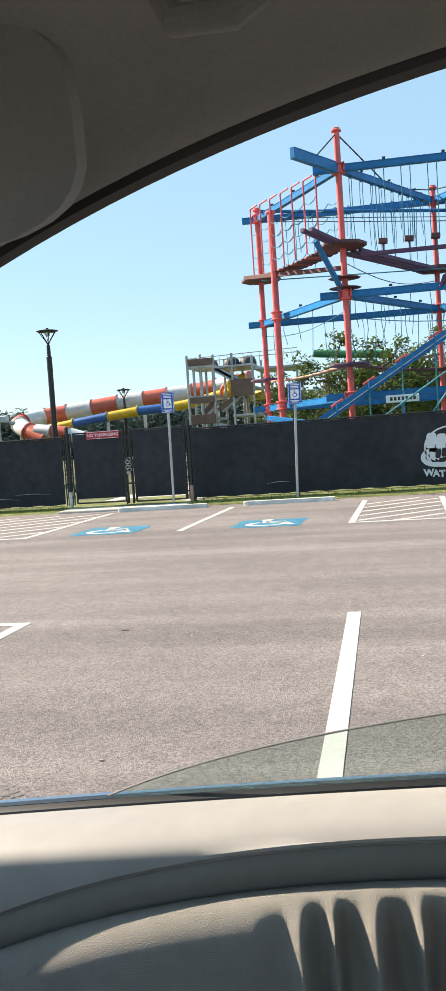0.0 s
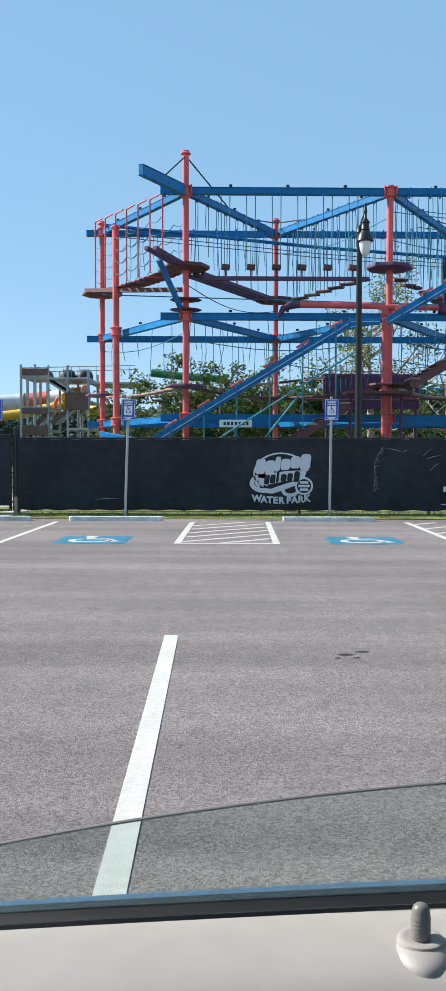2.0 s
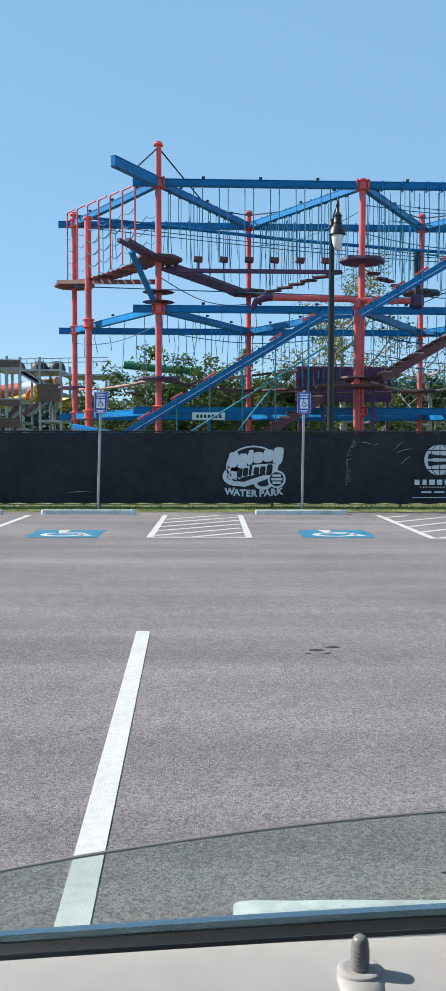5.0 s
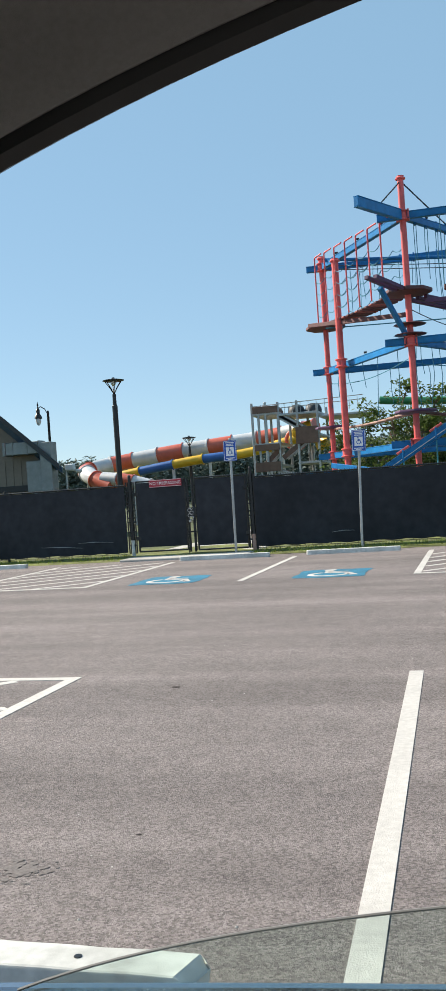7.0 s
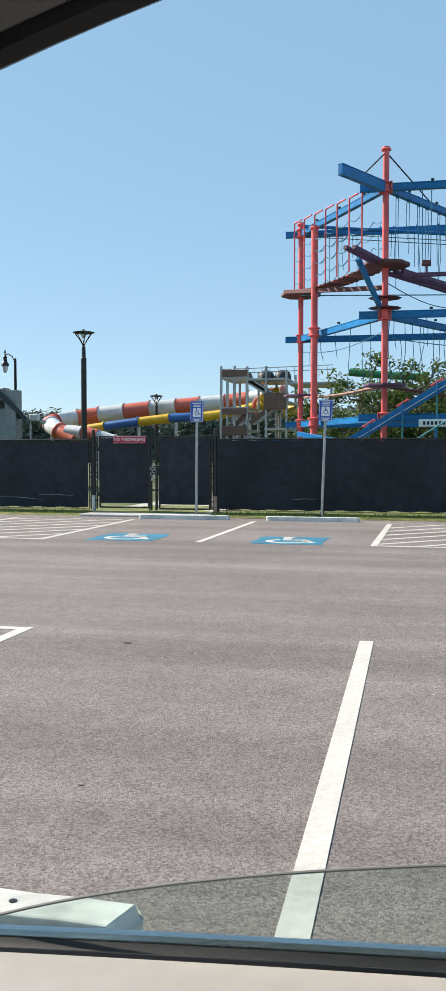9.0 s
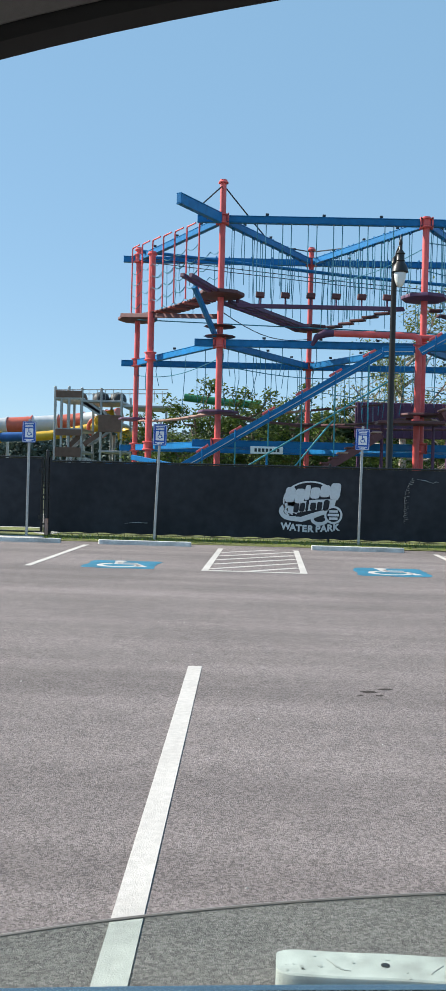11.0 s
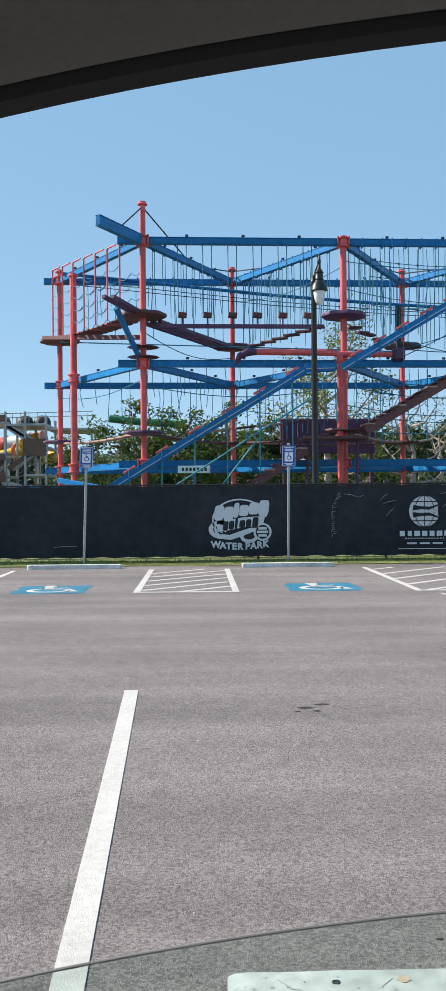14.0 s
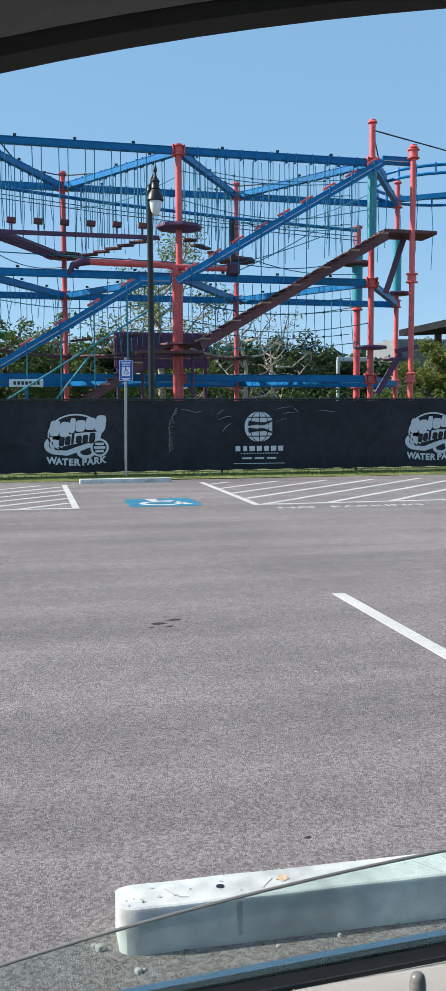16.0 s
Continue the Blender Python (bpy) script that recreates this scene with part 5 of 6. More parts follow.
tube_slide("tube_slide", [(-19.3, 47.0, 2.15), (-20.6, 47.6, 2.75), (-21.3, 48.4, 3.05), (-21.8, 49.4, 3.25), (-21.2, 50.5, 3.5), (-20.0, 51, 3.7), (-17.0, 51, 4.02), (-14.0, 51, 4.25), (-11.5, 51, 4.45), (-8.5, 50, 4.75)], 0.46, [CORAL, CREAM], "coral and white striped tube slide", 1.35)
tube_slide("tube_slide", [(-19.9, 47.2, 2.7), (-18.4, 46.8, 2.5), (-17.0, 46.6, 2.1), (-15.8, 46.4, 1.7)], 0.36, [CREAM, CORAL], "lower coral and white striped tube slide", 0.9)
tube_slide("open_slide", [(-20.3, 49.4, 2.75), (-18.5, 49.2, 3.0), (-15.0, 49, 3.4), (-12.0, 49, 3.6), (-8.5, 48.5, 4.3)], 0.26, [YELLOW, SLIDEBLUE, YELLOW, SLIDEBLUE, YELLOW, YELLOW], "yellow and blue water slide flume", 1.75)
tube_slide("tube_slide", [(-4.2, 42, 5.2), (-2.5, 42, 5.02), (-0.8, 42, 4.9)], 0.18, [GREEN], "green tube slide behind the posts", 4)
s3 = thing("curved_slide", (-7.5, 45, 0), "yellow and blue curled slide inside the tower", "water slide", "water slides")
part("curl", Shape().sweep([(-8.0 + 0.75 * math.cos(radians(a)), 45.6 + 0.6 * math.sin(radians(a)), 3.6 + a / 300) for a in range(-60, 300, 20)], 0.24, 12), YELLOW, s3)
part("curl", Shape().sweep([(-8.9 + 0.5 * math.cos(radians(a)), 46.2, 3.9 + 0.5 * math.sin(radians(a))) for a in range(0, 361, 24)], 0.10, 10, caps=False), CORAL, s3, "coral ring mouth")
part("support", Shape().tube((-8.0, 45.6, 0), (-8.0, 45.6, 3.5), 0.1, 8), GALV, s3)

tower = thing("slide_tower", (-8.7, 44, 0), "grey steel slide tower with stairs and brown panels", "tower")
for x in (-10.25, -9.95, -9.6, -9.0, -8.1, -7.15):
    for y in (42.6, 45.4):
        part("post", Shape().box((x, y, 2.75), (0.11, 0.11, 5.5 + 0.25 * math.sin(x * 9)), None, 0.015), GALV, tower)
for x0, x1, z in ((-10.3, -8.95, 5.05), (-10.3, -8.95, 3.6), (-10.3, -8.95, 2.55), (-9.0, -7.1, 4.95), (-8.2, -7.1, 3.9), (-8.2, -7.1, 2.6)):
    part("deck", Shape().box(((x0 + x1) / 2, 44, z), (x1 - x0, 2.9, 0.12), None, 0.02), GALV, tower)
for x0, x1, z0, z1 in ((-10.2, -9.0, 5.1, 5.42), (-8.2, -7.15, 3.5, 4.3), (-10.2, -9.0, 2.3, 2.75), (-10.2, -9.0, 3.3, 3.6)):
    part("panel", Shape().box(((x0 + x1) / 2, 42.5, (z0 + z1) / 2), (x1 - x0, 0.06, z1 - z0), None, 0.01), BROWN, tower, "brown guard panel")
for (x0, z0), (x1, z1) in (((-9.0, 5.0), (-7.9, 4.3)), ((-9.0, 4.9), (-8.0, 4.25)), ((-8.9, 2.9), (-7.8, 3.7)), ((-9.9, 2.5), (-9.0, 3.4)), ((-9.2, 2.3), (-8.0, 1.9))):
    part("stair_stringer", Shape().beam((x0, 42.7, z0), (x1, 42.7, z1), 0.06, 0.22), BROWN if z1 > z0 else GALV, tower)
    part("stair_stringer", Shape().beam((x0, 43.6, z0), (x1, 43.6, z1), 0.06, 0.22), GALV, tower)
for z in (5.25, 5.45):
    part("guard_rail", Shape().tube((-10.3, 42.6, z), (-5.0, 42.6, z + 0.12), 0.02, 6), GALV, tower)
for i in range(14):
    x = -10.2 + i * 0.38
    part("baluster", Shape().tube((x, 42.6, 4.95), (x, 42.6, 5.5), 0.014, 5), GALV, tower)
for x, m in ((-9.3, BROWN), (-8.25, CABLE), (-7.45, CABLE)):
    part("slide_mouth", Shape().lathe((x, 43.4, 5.0), [(0.40, 0), (0.40, 0.15), (0.33, 0.33), (0.18, 0.43), (0.02, 0.46)], 14), m, tower, "dark domed slide mouth")
part("deck", Shape().box((-6.0, 44, 4.75), (2.2, 2.6, 0.12), None, 0.02), GALV, tower)
for x in (-6.6, -5.1):
    part("post", Shape().box((x, 42.9, 2.4), (0.1, 0.1, 4.8), None, 0.015), GALV, tower)

# ---- building by the gate ----
house = thing("pool_building", (-26, 42, 0), "tan-sided pool building with slate-blue sloping roof", "building")
BACK = Vector((-9.2, 10.5, 0))


def leaning(outline, y, back=BACK):
    """A solid from an outline in x and z that runs back along the given way."""
    k = len(outline)
    front = [Vector((x, y, z)) for x, z in outline]
    return Shape().add(front + [p + back for p in front], [tuple(range(k))[::-1], tuple(range(k, 2 * k))] + [(i, (i + 1) % k, k + (i + 1) % k, k + i) for i in range(k)])


part("wall", leaning([(-36, 0), (-18.45, 0), (-18.45, 3.55), (-27.0, 11.0), (-36, 3.2)], 38.0), STUCCO, house)
for outline in ([(-17.75, 2.96), (-17.75, 3.2), (-27.0, 11.4), (-27.0, 11.1)], [(-27.0, 11.1), (-27.0, 11.4), (-36.4, 3.3), (-36.4, 3.0)]):
    part("roof", leaning(outline, 37.2), ROOFBLUE, house, "slate-blue metal roof")
    part("fascia", leaning([(x, z - 0.16) for x, z in outline], 37.45, Vector((0, 0.06, 0))), ROOFBLUE, house)
    part("gutter", leaning([(x, z + 0.02) for x, z in outline], 37.12, Vector((0, 0.07, 0))), CABLE, house)
for i in range(22):
    part("siding_batten", Shape().box((-18.8 - i * 0.4, 37.985, 1.8), (0.03, 0.03, 3.5), None, 0.006), STUCCO, house)
part("window_band", Shape().box((-20.3, 37.97, 2.25), (2.0, 0.05, 0.28), None, 0.01), RUBBER, house, "dark low window band")
duct = thing("air_duct", (-19.3, 37.7, 0), "galvanised air duct bent down the wall", "duct")
part("run", Shape().box((-19.55, 37.6, 4.05), (1.6, 0.6, 0.55), None, 0.02), DUCT, duct)
part("drop", Shape().box((-18.42, 37.6, 2.1), (0.55, 0.6, 4.3), None, 0.02), DUCT, duct)
part("end_cap", Shape().box((-20.42, 37.6, 4.05), (0.14, 0.66, 0.62), None, 0.02), DUCT, duct)
for x in (-20.0, -19.3, -18.72):
    part("joint", Shape().box((x, 37.6, 4.05), (0.05, 0.65, 0.6), None, 0.01), DUCT, duct)
part("unit", Shape().box((-19.1, 37.72, 2.6), (0.75, 0.5, 1.7), None, 0.03), DUCT, duct, "grey air handling cabinet")
for x in (-19.4, -18.8):
    part("leg", Shape().box((x, 37.7, 0.9), (0.08, 0.08, 1.8)), GALV, duct)
cab = thing("camera_box", (-17.7, 38.2, 0), "small white security camera box on a post", "camera")
part("box", Shape().box((-17.6, 38.0, 3.05), (0.42, 0.3, 0.3), None, 0.04), CREAM, cab)
part("dome", Shape().lathe((-17.2, 38.0, 2.75), [(0.05, 0), (0.14, 0.06), (0.16, 0.16), (0.05, 0.2)], 12), CREAM, cab)
part("post", Shape().tube((-17.8, 38.0, 0), (-17.8, 38.0, 3.1), 0.05, 8), GALV, cab)

for ob in (s3, tower, house, duct, cab):
    ob.location.x += 0.0026 * ob.location.y
    ob.scale.z = 0.982

# ---- buildings beyond the far end ----
shed = thing("open_pavilion", (26, 46, 0), "dark-roofed open pavilion with brown columns", "pavilion")
part("roof", Shape().prism([(23.0, 6.55), (23.0, 6.15), (45, 7.3), (45, 8.6), (35, 8.1)], (0, 56, 0), (1, 0, 0), (0, 0, 1), 12), DARKROOF, shed, "dark low-pitched roof")
for x in (25.2, 29.2, 33.2):
    for y in (44.6, 55):
        part("column", Shape().box((x, y, 3.1), (0.35, 0.35, 6.2 + (x - 25.2) * 0.055), None, 0.02), BROWN, shed)
part("beam", Shape().beam((23.6, 44.5, 5.95), (39, 44.5, 6.75), 0.2, 0.25), BROWN, shed)
wh = thing("plain_hall", (22, 64, 0), "plain pale grey hall far behind the trees", "building")
part("wall", Shape().box((27.7, 64, 3.2), (5.6, 6, 6.4), None, 0.05), PALEWALL, wh)
for i in range(9):
    part("wall_rib", Shape().box((25.3 + i * 0.6, 60.97, 3.2), (0.05, 0.06, 6.3)), PALEWALL, wh)
goal = thing("white_frame", (14.6, 41, 0), "white steel frame standing behind the course", "frame")
part("post", Shape().box((13.85, 41, 1.9), (0.13, 0.13, 3.8), None, 0.02), CREAM, goal)
part("post", Shape().box((15.5, 41, 1.9), (0.13, 0.13, 3.8), None, 0.02), CREAM, goal)
part("crossbar", Shape().box((14.7, 41, 3.82), (1.8, 0.15, 0.2), None, 0.02), CREAM, goal)


# ---- trees ----
def leaves(s, centre, radius, count, size, rg, squash=0.8):
    """Leaf blades in a loose clump, each a folded pair of triangles."""
    for _ in range(count):
        v = Vector((rg.gauss(0, 1), rg.gauss(0, 1), rg.gauss(0, 1)))
        v = v.normalized() * radius * rg.random() ** 0.45
        c = Vector(centre) + Vector((v.x, v.y, v.z * squash))
        a = Vector((rg.uniform(-1, 1), rg.uniform(-1, 1), rg.uniform(-0.7, 0.5))).normalized()
        b = a.cross(Vector((rg.uniform(-1, 1), rg.uniform(-1, 1), 1))).normalized()
        k = size * rg.uniform(0.6, 1.4)
        fold = a.cross(b) * 0.12 * k
        s.add([c - a * k, c + b * 0.42 * k + fold, c + a * k, c - b * 0.42 * k + fold], [(0, 1, 2), (0, 2, 3)])


def tree(x, y, h, spread, rg, bark, leaf, size, per, label, base=0.25, limbs=9, density=1.0):
    """A tapered trunk that forks into limbs and twigs, with leaf clumps at their ends."""
    t = thing("tree", (x, y, 0), label, "tree", "trees behind the course")
    wood, crown = Shape(), Shape()
    top = Vector((x + rg.uniform(-0.3, 0.3), y, h * 0.8))
    trunk = [Vector((x, y, -0.05)), Vector((x + rg.uniform(-0.1, 0.1), y, h * 0.3)), Vector((x + rg.uniform(-0.2, 0.2), y, h * 0.55)), top]
    r0 = 0.022 * h + 0.03
    wood.sweep(trunk, [r0, r0 * 0.75, r0 * 0.5, r0 * 0.2], 8)
    for i in range(limbs):
        z = h * (base + (0.85 - base) * i / limbs)
        a = i * 2.4 + rg.uniform(-0.4, 0.4)
        length = spread * rg.uniform(0.6, 1.0) * (1.1 - 0.5 * i / limbs)
        p0 = Vector((x, y, z))
        p2 = p0 + Vector((math.cos(a) * length, math.sin(a) * length, h * rg.uniform(0.10, 0.28)))
        p1 = (p0 + p2) / 2 + Vector((0, 0, -0.06 * h))
        wood.sweep([p0, p1, p2], [r0 * 0.4, r0 * 0.25, r0 * 0.1], 6)
        for j in range(4):
            q0 = p1.lerp(p2, rg.random())
            q1 = q0 + Vector((rg.uniform(-1, 1), rg.uniform(-1, 1), rg.uniform(0.1, 1.0))) * length * 0.42
            wood.sweep([q0, (q0 + q1) / 2 + Vector((0.05, 0, 0.05)), q1], [r0 * 0.14, r0 * 0.09, r0 * 0.04], 5)
            if per:
                leaves(crown, q1, spread * rg.uniform(0.18, 0.34), int(per * density), size, rg)
        if per:
            leaves(crown, p2, spread * rg.uniform(0.2, 0.34), int(per * density), size, rg)
    part("trunk", wood, bark, t)
    if per:
        part("crown", crown, leaf, t, smooth=0)
    return t


rg = random.Random(11)
for x, y, h, sp in ((-3.4, 39.5, 5.3, 1.9), (-1.1, 41, 5.4, 2.0), (0.9, 39.5, 5.2, 1.9), (-5.2, 42, 4.4, 1.6), (2.6, 41.5, 4.6, 1.8), (-2.2, 38.3, 4.3, 1.6), (5.2, 42.5, 4.2, 1.7), (7.6, 43.5, 3.9, 1.8)):
    tree(x, y, h, sp, rg, BARK, LEAF, 0.10, 60, "leafy green young tree behind the ropes course", base=0.12)
tree(5.4, 39.5, 8.2, 3.0, rg, PALEBARK, LEAFY, 0.085, 80, "thin tree with sparse yellow-green leaves", base=0.3, limbs=12)
tree(8.9, 39.0, 6.0, 3.0, rg, PALEBARK, LEAFY, 0.08, 7, "nearly bare pale-branched tree", base=0.15, limbs=12)
tree(10.8, 40.5, 5.2, 2.6, rg, PALEBARK, LEAFY, 0.08, 6, "nearly bare pale-branched tree", base=0.15, limbs=11)
for x, y, h, sp in ((18.6, 42.0, 4.3, 1.9), (20.6, 42.0, 4.7, 2.1), (23.0, 43, 4.8, 2.2)):
    tree(x, y, h, sp, rg, BARK, LEAFY, 0.10, 130, "dense round yellow-green tree", base=0.05, limbs=12)
for x, y, h, sp in ((11.8, 48, 5.0, 2.4), (14.4, 50, 5.1, 2.4), (17.0, 50, 4.6, 2.2), (9.0, 49, 3.6, 2.2), (19.8, 49, 4.4, 2.4)):
    tree(x, y, h, sp, rg, BARK, LEAFD, 0.14, 70, "dark green tree behind the course", base=0.08, limbs=10)

shrub = Shape()
for i in range(120):
    leaves(shrub, (rg.uniform(-6.5, 17.5), rg.uniform(38.5, 42.5), rg.uniform(0.7, 2.5)), rg.uniform(0.5, 1.0), 110, 0.10, rg)
tagged(part("hedge_foliage", shrub, LEAF, smooth=0), "mixed low green shrubs behind the ropes course", "shrubs", kind="stuff")


def woods(name, x0, x1, y, h0, h1, count, size, leaf, label):
    s = Shape()
    for i in range(count):
        x = x0 + (x1 - x0) * (i + rg.random()) / count
        k = 0.5 + 0.5 * noise.noise((x * 0.035, y, 1.7))
        h = h0 + (h1 - h0) * max(0, min(1, k + 0.3 * rg.uniform(-1, 1)))
        r = rg.uniform(0.16, 0.30) * h
        yy = y + rg.uniform(-6, 6)
        for z in (h - r, h - 2 * r, h * 0.35, h * 0.15):
            leaves(s, (x + rg.uniform(-r, r), yy, max(z, 0.3)), r * 1.1, 110, size, rg, 0.9)
    tagged(part(name, s, leaf, smooth=0), label, "woods", kind="stuff")


# Paler, bluer green: the haze of distance is put into the leaf colour.
LEAFHAZE = mat("haze_tinted_leaves", (0.13, 0.165, 0.14), 0.9, vary=0.3, scale=0.5, per_object=0.1)
woods("far_woods", -140, -2, 150, 8.0, 10.3, 300, 0.42, LEAFHAZE, "dark green woods on the skyline, haze put into their leaf colour")
woods("far_woods", -2, 140, 120, 8.0, 11.5, 150, 0.7, LEAFD, "dark green woods behind the far end")

# ---- the car that the view is taken from ----
car = thing("car", (0, -0.4, 0), "parked car with beige interior and lowered side window", "car")


def z_sill(x):
    return 1.0561 + 0.0575 * x - 0.0273 * x * x


def z_head(x):
    c = max(-0.45, min(0.11, x))
    return 1.6447 + 0.1466 * c - 0.2086 * c * c + 0.2759 * c ** 3 + (0.50 * (x - c) if x < 0 else 0.1245 * (x - c) - 0.09 * (x - c) ** 2)


def z_glass(x):
    c = max(-0.43, min(0.16, x))
    return 1.1203 + 0.1152 * c - 0.1896 * c * c - 0.1587 * c ** 3 - 0.7422 * c ** 4 + 0.02 * (x - c)


def z_lip(x):
    d = max(0.0, -x)
    return 1.036 + 0.03 * max(0.0, x) - 0.25 * d * d - 0.3 * d ** 4


def z_pad(x):
    return z_lip(x) - 0.033


def along(x0, x1, n):
    return [x0 + (x1 - x0) * i / n for i in range(n + 1)]


def profile(x0, x1, n, section):
    """A sheet drawn along the door: section(x) gives (y, z) pairs."""
    return Shape().loft([[(x, y, z) for y, z in section(x)] for x in along(x0, x1, n)])


door = part("door", profile(-0.80, 0.85, 40, lambda x: [(0.362, z_sill(x) - 0.012), (0.372, z_sill(x) - 0.05), (0.41, z_sill(x) - 0.16), (0.445, 0.75), (0.44, 0.5), (0.42, 0.32), (0.36, 0.30)]), CARPAINT, car, "dark blue painted door skin")


def sub(name, shape, material, label="", smooth=35):
    return part(name, shape, material, door, label, smooth)


def closed(x0, x1, n, section):
    """A solid bar drawn along the door from a closed section."""
    rows = []
    for x in along(x0, x1, n):
        q = [(x, y, z) for y, z in section(x)]
        rows.append(q + [q[0]])
    return Shape().loft(rows)


sub("belt_moulding", closed(-0.80, 0.85, 40, lambda x: [(0.3475, z_sill(x) - 0.012), (0.3475, z_sill(x) - 0.003), (0.350, z_sill(x)), (0.357, z_sill(x)), (0.361, z_sill(x) - 0.003), (0.363, z_sill(x) - 0.012)]), BELT, "glossy belt moulding")
sub("window_seal", closed(-0.80, 0.85, 40, lambda x: [(0.3405, z_sill(x) - 0.02), (0.3405, z_sill(x) - 0.003), (0.338, z_sill(x)), (0.335, z_sill(x) - 0.003), (0.332, z_sill(x) - 0.005), (0.330, z_sill(x) - 0.003), (0.327, z_sill(x) - 0.002), (0.325, z_sill(x) - 0.006), (0.325, z_sill(x) - 0.02)]), RUBBER, "black ribbed rubber seal")
sub("door_trim", profile(-0.80, 0.85, 60, lambda x: [(0.3265, z_sill(x) - 0.016), (0.3265, z_sill(x) - 0.005), (0.322, z_sill(x) - 0.0025), (0.300, z_sill(x) - 0.002), (0.275, z_sill(x) - 0.004), (0.262, z_sill(x) - 0.007), (0.253, z_sill(x) - 0.011), (0.247, z_sill(x) - 0.016), (0.243, max(z_sill(x) - 0.022, z_lip(x) + 0.003)), (0.243, z_lip(x)), (0.250, z_lip(x) - 0.004), (0.262, z_lip(x) - 0.035)]), TRIM, "smooth beige door trim")
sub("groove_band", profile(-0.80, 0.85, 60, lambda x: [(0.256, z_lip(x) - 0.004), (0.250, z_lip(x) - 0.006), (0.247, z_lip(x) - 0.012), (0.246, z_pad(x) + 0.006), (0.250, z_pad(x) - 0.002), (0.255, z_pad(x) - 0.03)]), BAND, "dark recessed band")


FOLDS = []
fold_rng = random.Random(12)
fx = -0.215
while fx < 0.85:
    wide = 0.008 + 0.009 * fold_rng.random()
    FOLDS.append((fx, wide, 0.35 + 0.65 * fold_rng.random(), 0.2 + 0.9 * fold_rng.random()))
    fx += 0.017 + wide * 0.9 + 0.012 * fold_rng.random()


def pleat(x, depth):
    """Height of the gathered leather over its hollows, absent towards the front of the door."""
    h = 0.0
    for c, w, tall, fan in FOLDS:
        d = (x - c - 0.10 * fan * depth) / w
        if abs(d) < 2.2:
            h = max(h, tall * math.exp(-1.3 * d * d * (1.0 if d < 0 else 1.8)))
    return h


def pad_section(x):
    z = z_pad(x)
    k = max(0.0, min(1.0, (x + 0.25) / 0.06))
    out = []
    for y, dz, w in ((0.252, -0.010, 0), (0.243, -0.001, 0), (0.233, 0.0, 0.0), (0.226, -0.004, 0.05), (0.221, -0.010, 0.2), (0.217, -0.018, 0.55), (0.214, -0.028, 0.85), (0.212, -0.042, 1.0), (0.210, -0.06, 1.0), (0.208, -0.09, 1.0), (0.207, -0.14, 1.0), (0.210, -0.22, 0.8), (0.22, -0.32, 0.5)):
        out.append((y + k * w * 0.018 * (1 - 2.0 * pleat(x, -dz)), z + dz))
    return out


sub("leather_pad", profile(-0.80, 0.85, 640, pad_section), LEATHER, "gathered beige leather pad", smooth=60)
xs = along(-0.418, 0.84, 60)
rows = []
for x in xs:
    q = [(x, 0.3425, z_sill(x) - 0.06), (x, 0.3425, z_glass(x)), (x, 0.3440, z_glass(x) + 0.0008), (x, 0.3455, z_glass(x)), (x, 0.3455, z_sill(x) - 0.06)]
    rows.append(q + [q[0]])
glass = Shape().loft(rows)
glass.f += [(4, 3, 2, 1, 0), tuple(6 * (len(xs) - 1) + k for k in range(5))]
pane = sub("window_glass", glass, GLASS, "lowered green-tinted window glass", smooth=0)
pane.visible_shadow = False
edge = sub("glass_edge", Shape().sweep([(x, 0.3440, z_glass(x) + 0.0005) for x in xs], 0.0012, 6), mat("glass_edge_grey", (0.22, 0.215, 0.205), 0.4, vary=0.05, scale=30), "grey-green ground edge of the glass")
KNOB = mat("knob_plastic", (0.17, 0.16, 0.15), 0.4, vary=0.05, scale=60)
KX, KY = 0.029, 0.288
kz = z_sill(KX) - 0.004
boss = Shape()
n = 28
dome = [(1.0, -0.5), (0.99, 0.0), (0.95, 0.35), (0.84, 0.62), (0.62, 0.84), (0.32, 0.96), (0.04, 1.0)]
boss.add([(KX + 0.0170 * r * math.cos(6.2832 * k / n), KY - 0.008 + 0.023 * r * math.sin(6.2832 * k / n), kz - 0.006 + 0.0095 * h) for r, h in dome for k in range(n)],
         [(a * n + k, a * n + (k + 1) % n, (a + 1) * n + (k + 1) % n, (a + 1) * n + k) for a in range(len(dome) - 1) for k in range(n)])
sub("knob_boss", boss, TRIM, "rounded beige boss of the lock knob", smooth=60)
sub("knob_collar", Shape().lathe((KX, KY - 0.004, kz + 0.001), [(0.0135, -0.004), (0.0135, 0.0015), (0.0128, 0.0030), (0.0115, 0.0036), (0.009, 0.0034), (0.006, 0.0025)], 28), TRIM, "flat beige collar")
sub("lock_knob", Shape().lathe((KX, KY - 0.004, kz), [(0.0052, -0.002), (0.0053, 0.004), (0.0056, 0.0042), (0.0056, 0.0165), (0.0053, 0.0170), (0.0052, 0.0195), (0.0045, 0.0220), (0.003, 0.0235), (0.0008, 0.0240)], 24), KNOB, "ribbed grey-brown lock knob")
for i in range(5):
    sub("knob_rib", Shape().lathe((KX, KY - 0.004, kz + 0.0055 + i * 0.0023), [(0.0055, 0), (0.00575, 0.0005), (0.00575, 0.0010), (0.0055, 0.0015)], 20), KNOB)

# upper frame of the window, running forward into the windscreen pillar
HY = 0.172


def narrow(x):
    return 1.0 if x > -0.45 else max(0.3, 1.0 + (x + 0.45) * 1.6)


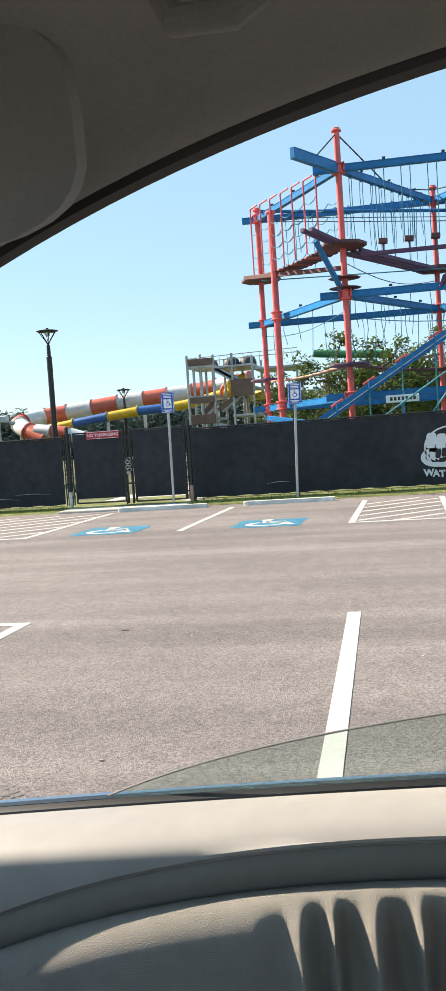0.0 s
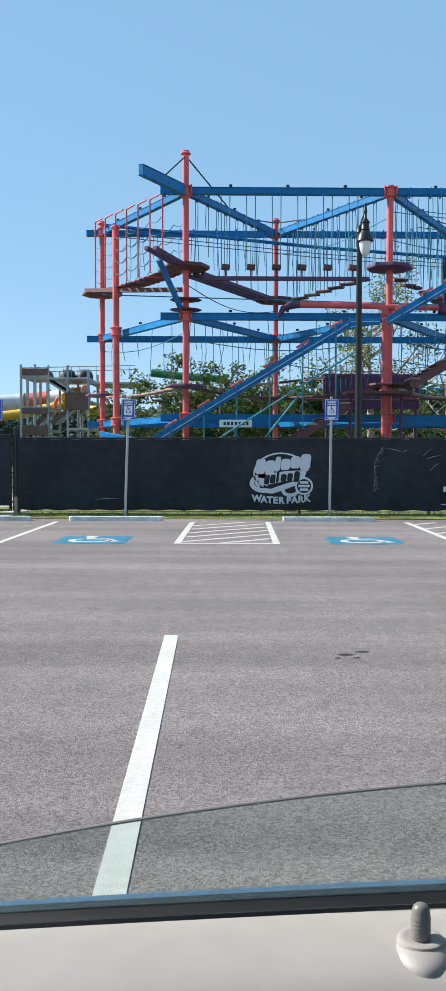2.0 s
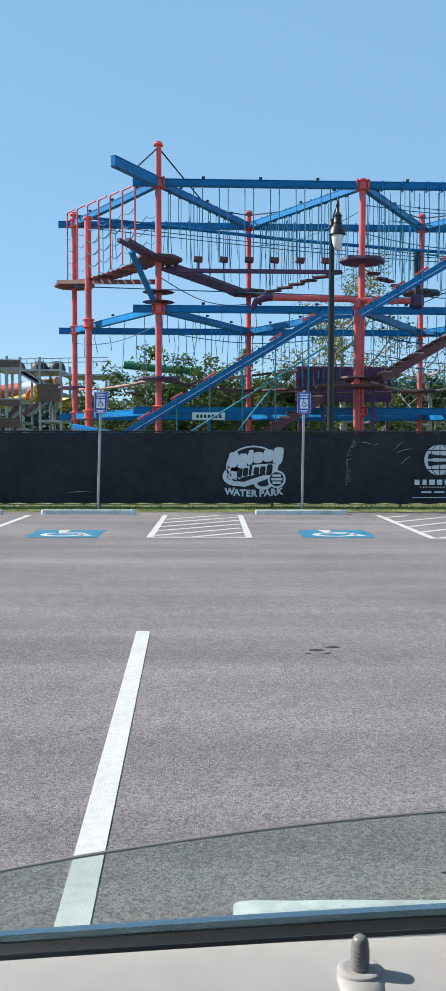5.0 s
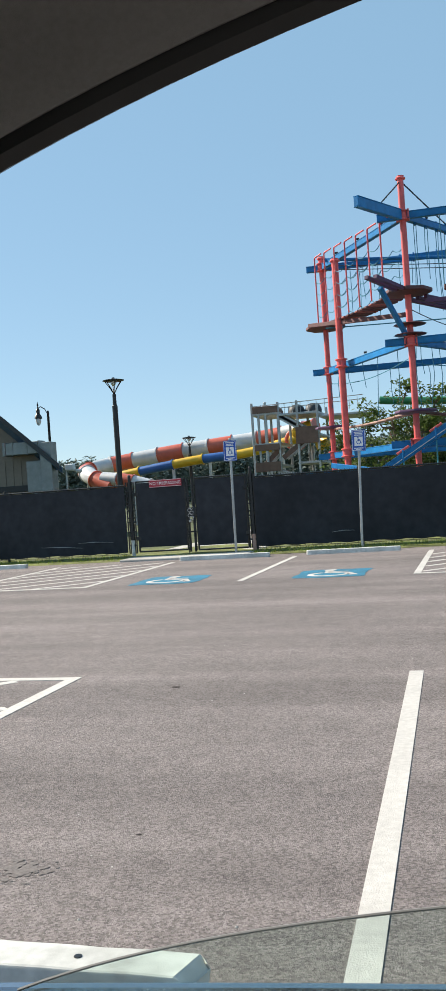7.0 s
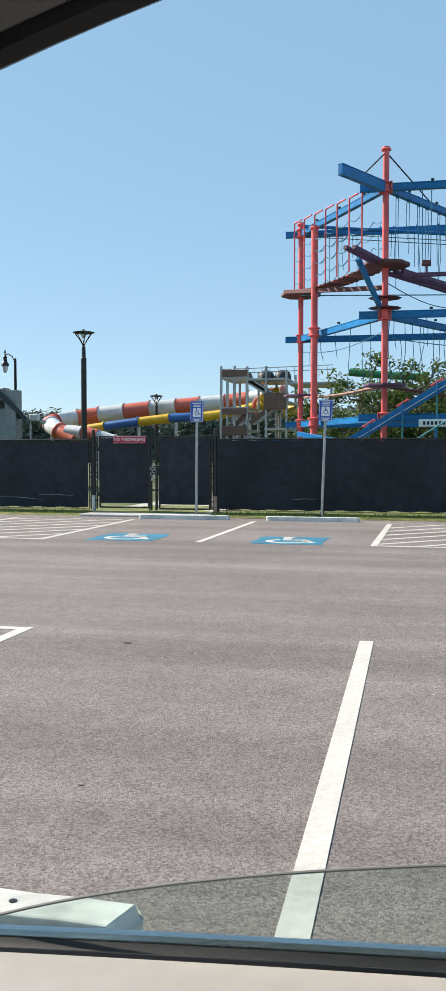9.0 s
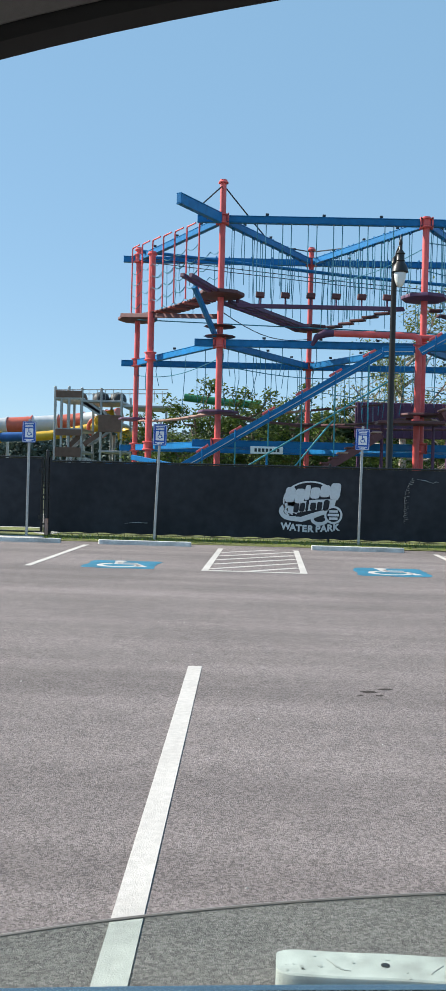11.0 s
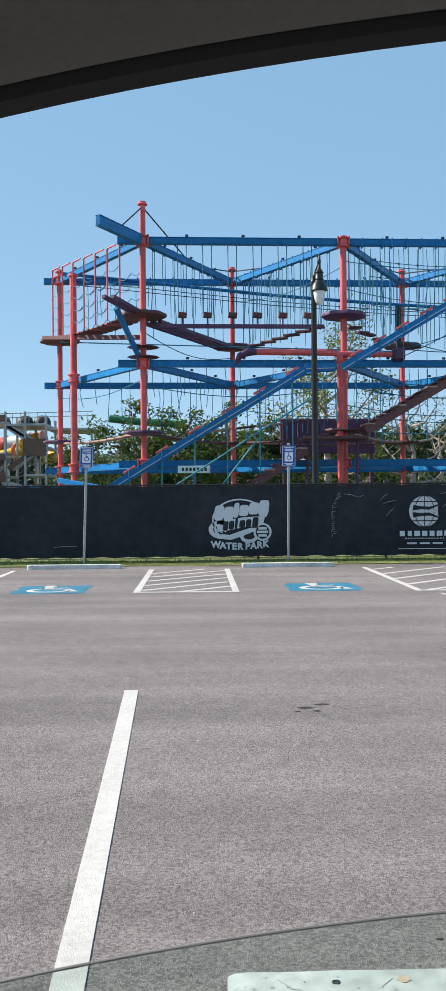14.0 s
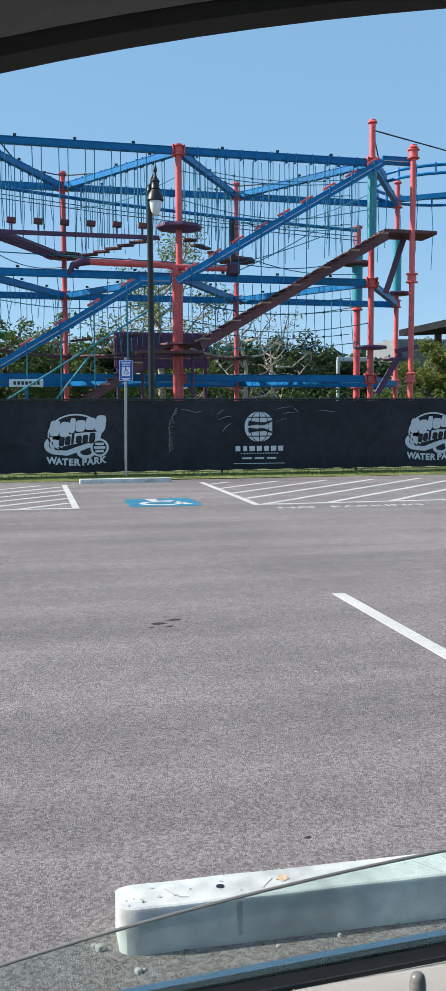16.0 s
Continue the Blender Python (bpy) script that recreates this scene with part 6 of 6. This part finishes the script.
part("frame_seal", closed(-1.15, 1.0, 70, lambda x: [(HY - 0.012, z_head(x) + 0.012), (HY - 0.009, z_head(x) + 0.002), (HY + 0.000, z_head(x) - 0.002), (HY + 0.008, z_head(x) + 0.002), (HY + 0.016, z_head(x) + 0.012), (HY + 0.016, z_head(x) + 0.03), (HY - 0.009, z_head(x) + 0.03)]), RUBBER, car, "black rubber window seal")
part("rear_frame", Shape().sweep([(0.160, 0.328, 1.00), (0.172, 0.322, 1.09), (0.200, 0.292, 1.25), (0.236, 0.245, 1.45), (0.272, 0.186, 1.68)], 0.024, 10), RUBBER, car, "black rear frame of the window")
part("pillar_trim", profile(-1.15, 1.0, 70, lambda x: [(HY - 0.008, z_head(x) + 0.010), (HY - 0.016, z_head(x) + 0.007), (HY - 0.026, z_head(x) + 0.011), (HY - 0.042, z_head(x) + 0.024), (HY - 0.024 - 0.055 * narrow(x), z_head(x) + 0.043), (HY - 0.024 - 0.115 * narrow(x), z_head(x) + 0.062), (HY - 0.024 - 0.19 * narrow(x), z_head(x) + 0.076)]), LINER, car, "grey padded frame trim")
part("roof_skin", Shape().loft([[(x, y, z_head(x) + 0.085 + 0.045 * (1 - ((y + 0.4) / 0.59) ** 4)) for x in along(-0.52, 1.6, 24)] for y in along(-0.98, 0.178, 24)]), CARPAINT, car, "dark blue painted roof")
part("headliner", Shape().loft([[(x, y, (z_head(x) + 0.072) + 0.022 * (1 - ((y + 0.4) / 0.40) ** 2)) for x in along(-0.52, 1.6, 24)] for y in along(-0.78, -0.034, 16)]), LINER, car, "grey woven headliner")
part("outer_pillar", profile(-1.15, 1.0, 60, lambda x: [(HY + 0.015, z_head(x) + 0.02), (HY + 0.028, z_head(x) + 0.034), (HY + 0.026, z_head(x) + 0.055), (HY + 0.006, z_head(x) + 0.085)]), CARPAINT, car)
visor = Shape()
n = 28
outline = []
for i in range(n):
    q = 2 * math.pi * i / n
    cx_, cz_ = math.cos(q), math.sin(q)
    outline.append((math.copysign(abs(cx_) ** 0.45, cx_) * 0.15, math.copysign(abs(cz_) ** 0.55, cz_) * 0.062))
visor.prism(outline, (-0.432, 0.01, 1.558), (1, 0.0, 0.12), (0, -0.25, 0.97), 0.022)
part("sun_visor", visor, LINER, car, "folded grey sun visor")
part("grab_handle", Shape().sweep([(-0.226, -0.005, 1.634), (-0.216, -0.018, 1.610), (-0.184, -0.02, 1.608), (-0.144, -0.012, 1.637)], 0.009, 10), LINER, car, "grey roof clip")
# shell of the cabin
part("floor_pan", Shape().box((0.15, -0.4, 0.28), (2.7, 1.6, 0.06), None, 0.02), CARPET, car)
part("dashboard", Shape().loft([[(x, y, z) for y in along(-1.15, 0.33, 6)] for x, z in ((-0.72, 0.40), (-0.70, 0.85), (-0.76, 0.94), (-0.95, 0.97), (-1.25, 0.95))]), CARPET, car, "dark dashboard")
part("firewall", Shape().box((-1.27, -0.4, 0.62), (0.05, 1.6, 0.66), None, 0.01), CARPET, car)
part("rear_wall", Shape().box((1.52, -0.4, 0.85), (0.06, 1.6, 1.1), None, 0.02), CARPET, car)
part("far_door", Shape().box((0.15, -1.2, 0.68), (2.7, 0.08, 0.74), None, 0.02), LEATHER, car, "beige far door panel")
for x in (0.55, 1.45):
    part("far_pillar", Shape().box((x, -1.13, 1.35), (0.09, 0.07, 0.68), None, 0.02), LINER, car)
    part("near_pillar", Shape().box((x + 0.42, 0.29, 1.33), (0.12, 0.05, 0.70), None, 0.02), LINER, car)
part("far_rail", Shape().box((0.5, -0.955, 1.69), (2.2, 0.38, 0.08), None, 0.02), LINER, car)
part("far_front_pillar", Shape().tube((-0.5, -1.1, 1.62), (-1.2, -1.16, 1.0), 0.035, 10), LINER, car)
part("near_rear_panel", Shape().box((1.22, 0.36, 0.68), (0.74, 0.06, 0.76), None, 0.02), LEATHER, car)
for x in (-0.62, 1.12):
    w = part("wheel", Shape().tube((x, 0.20, 0.31), (x, 0.40, 0.31), 0.31, 32), RUBBER, car, "black tyre")
    w2 = part("wheel", Shape().tube((x, -1.22, 0.31), (x, -1.02, 0.31), 0.31, 32), RUBBER, car, "black tyre")
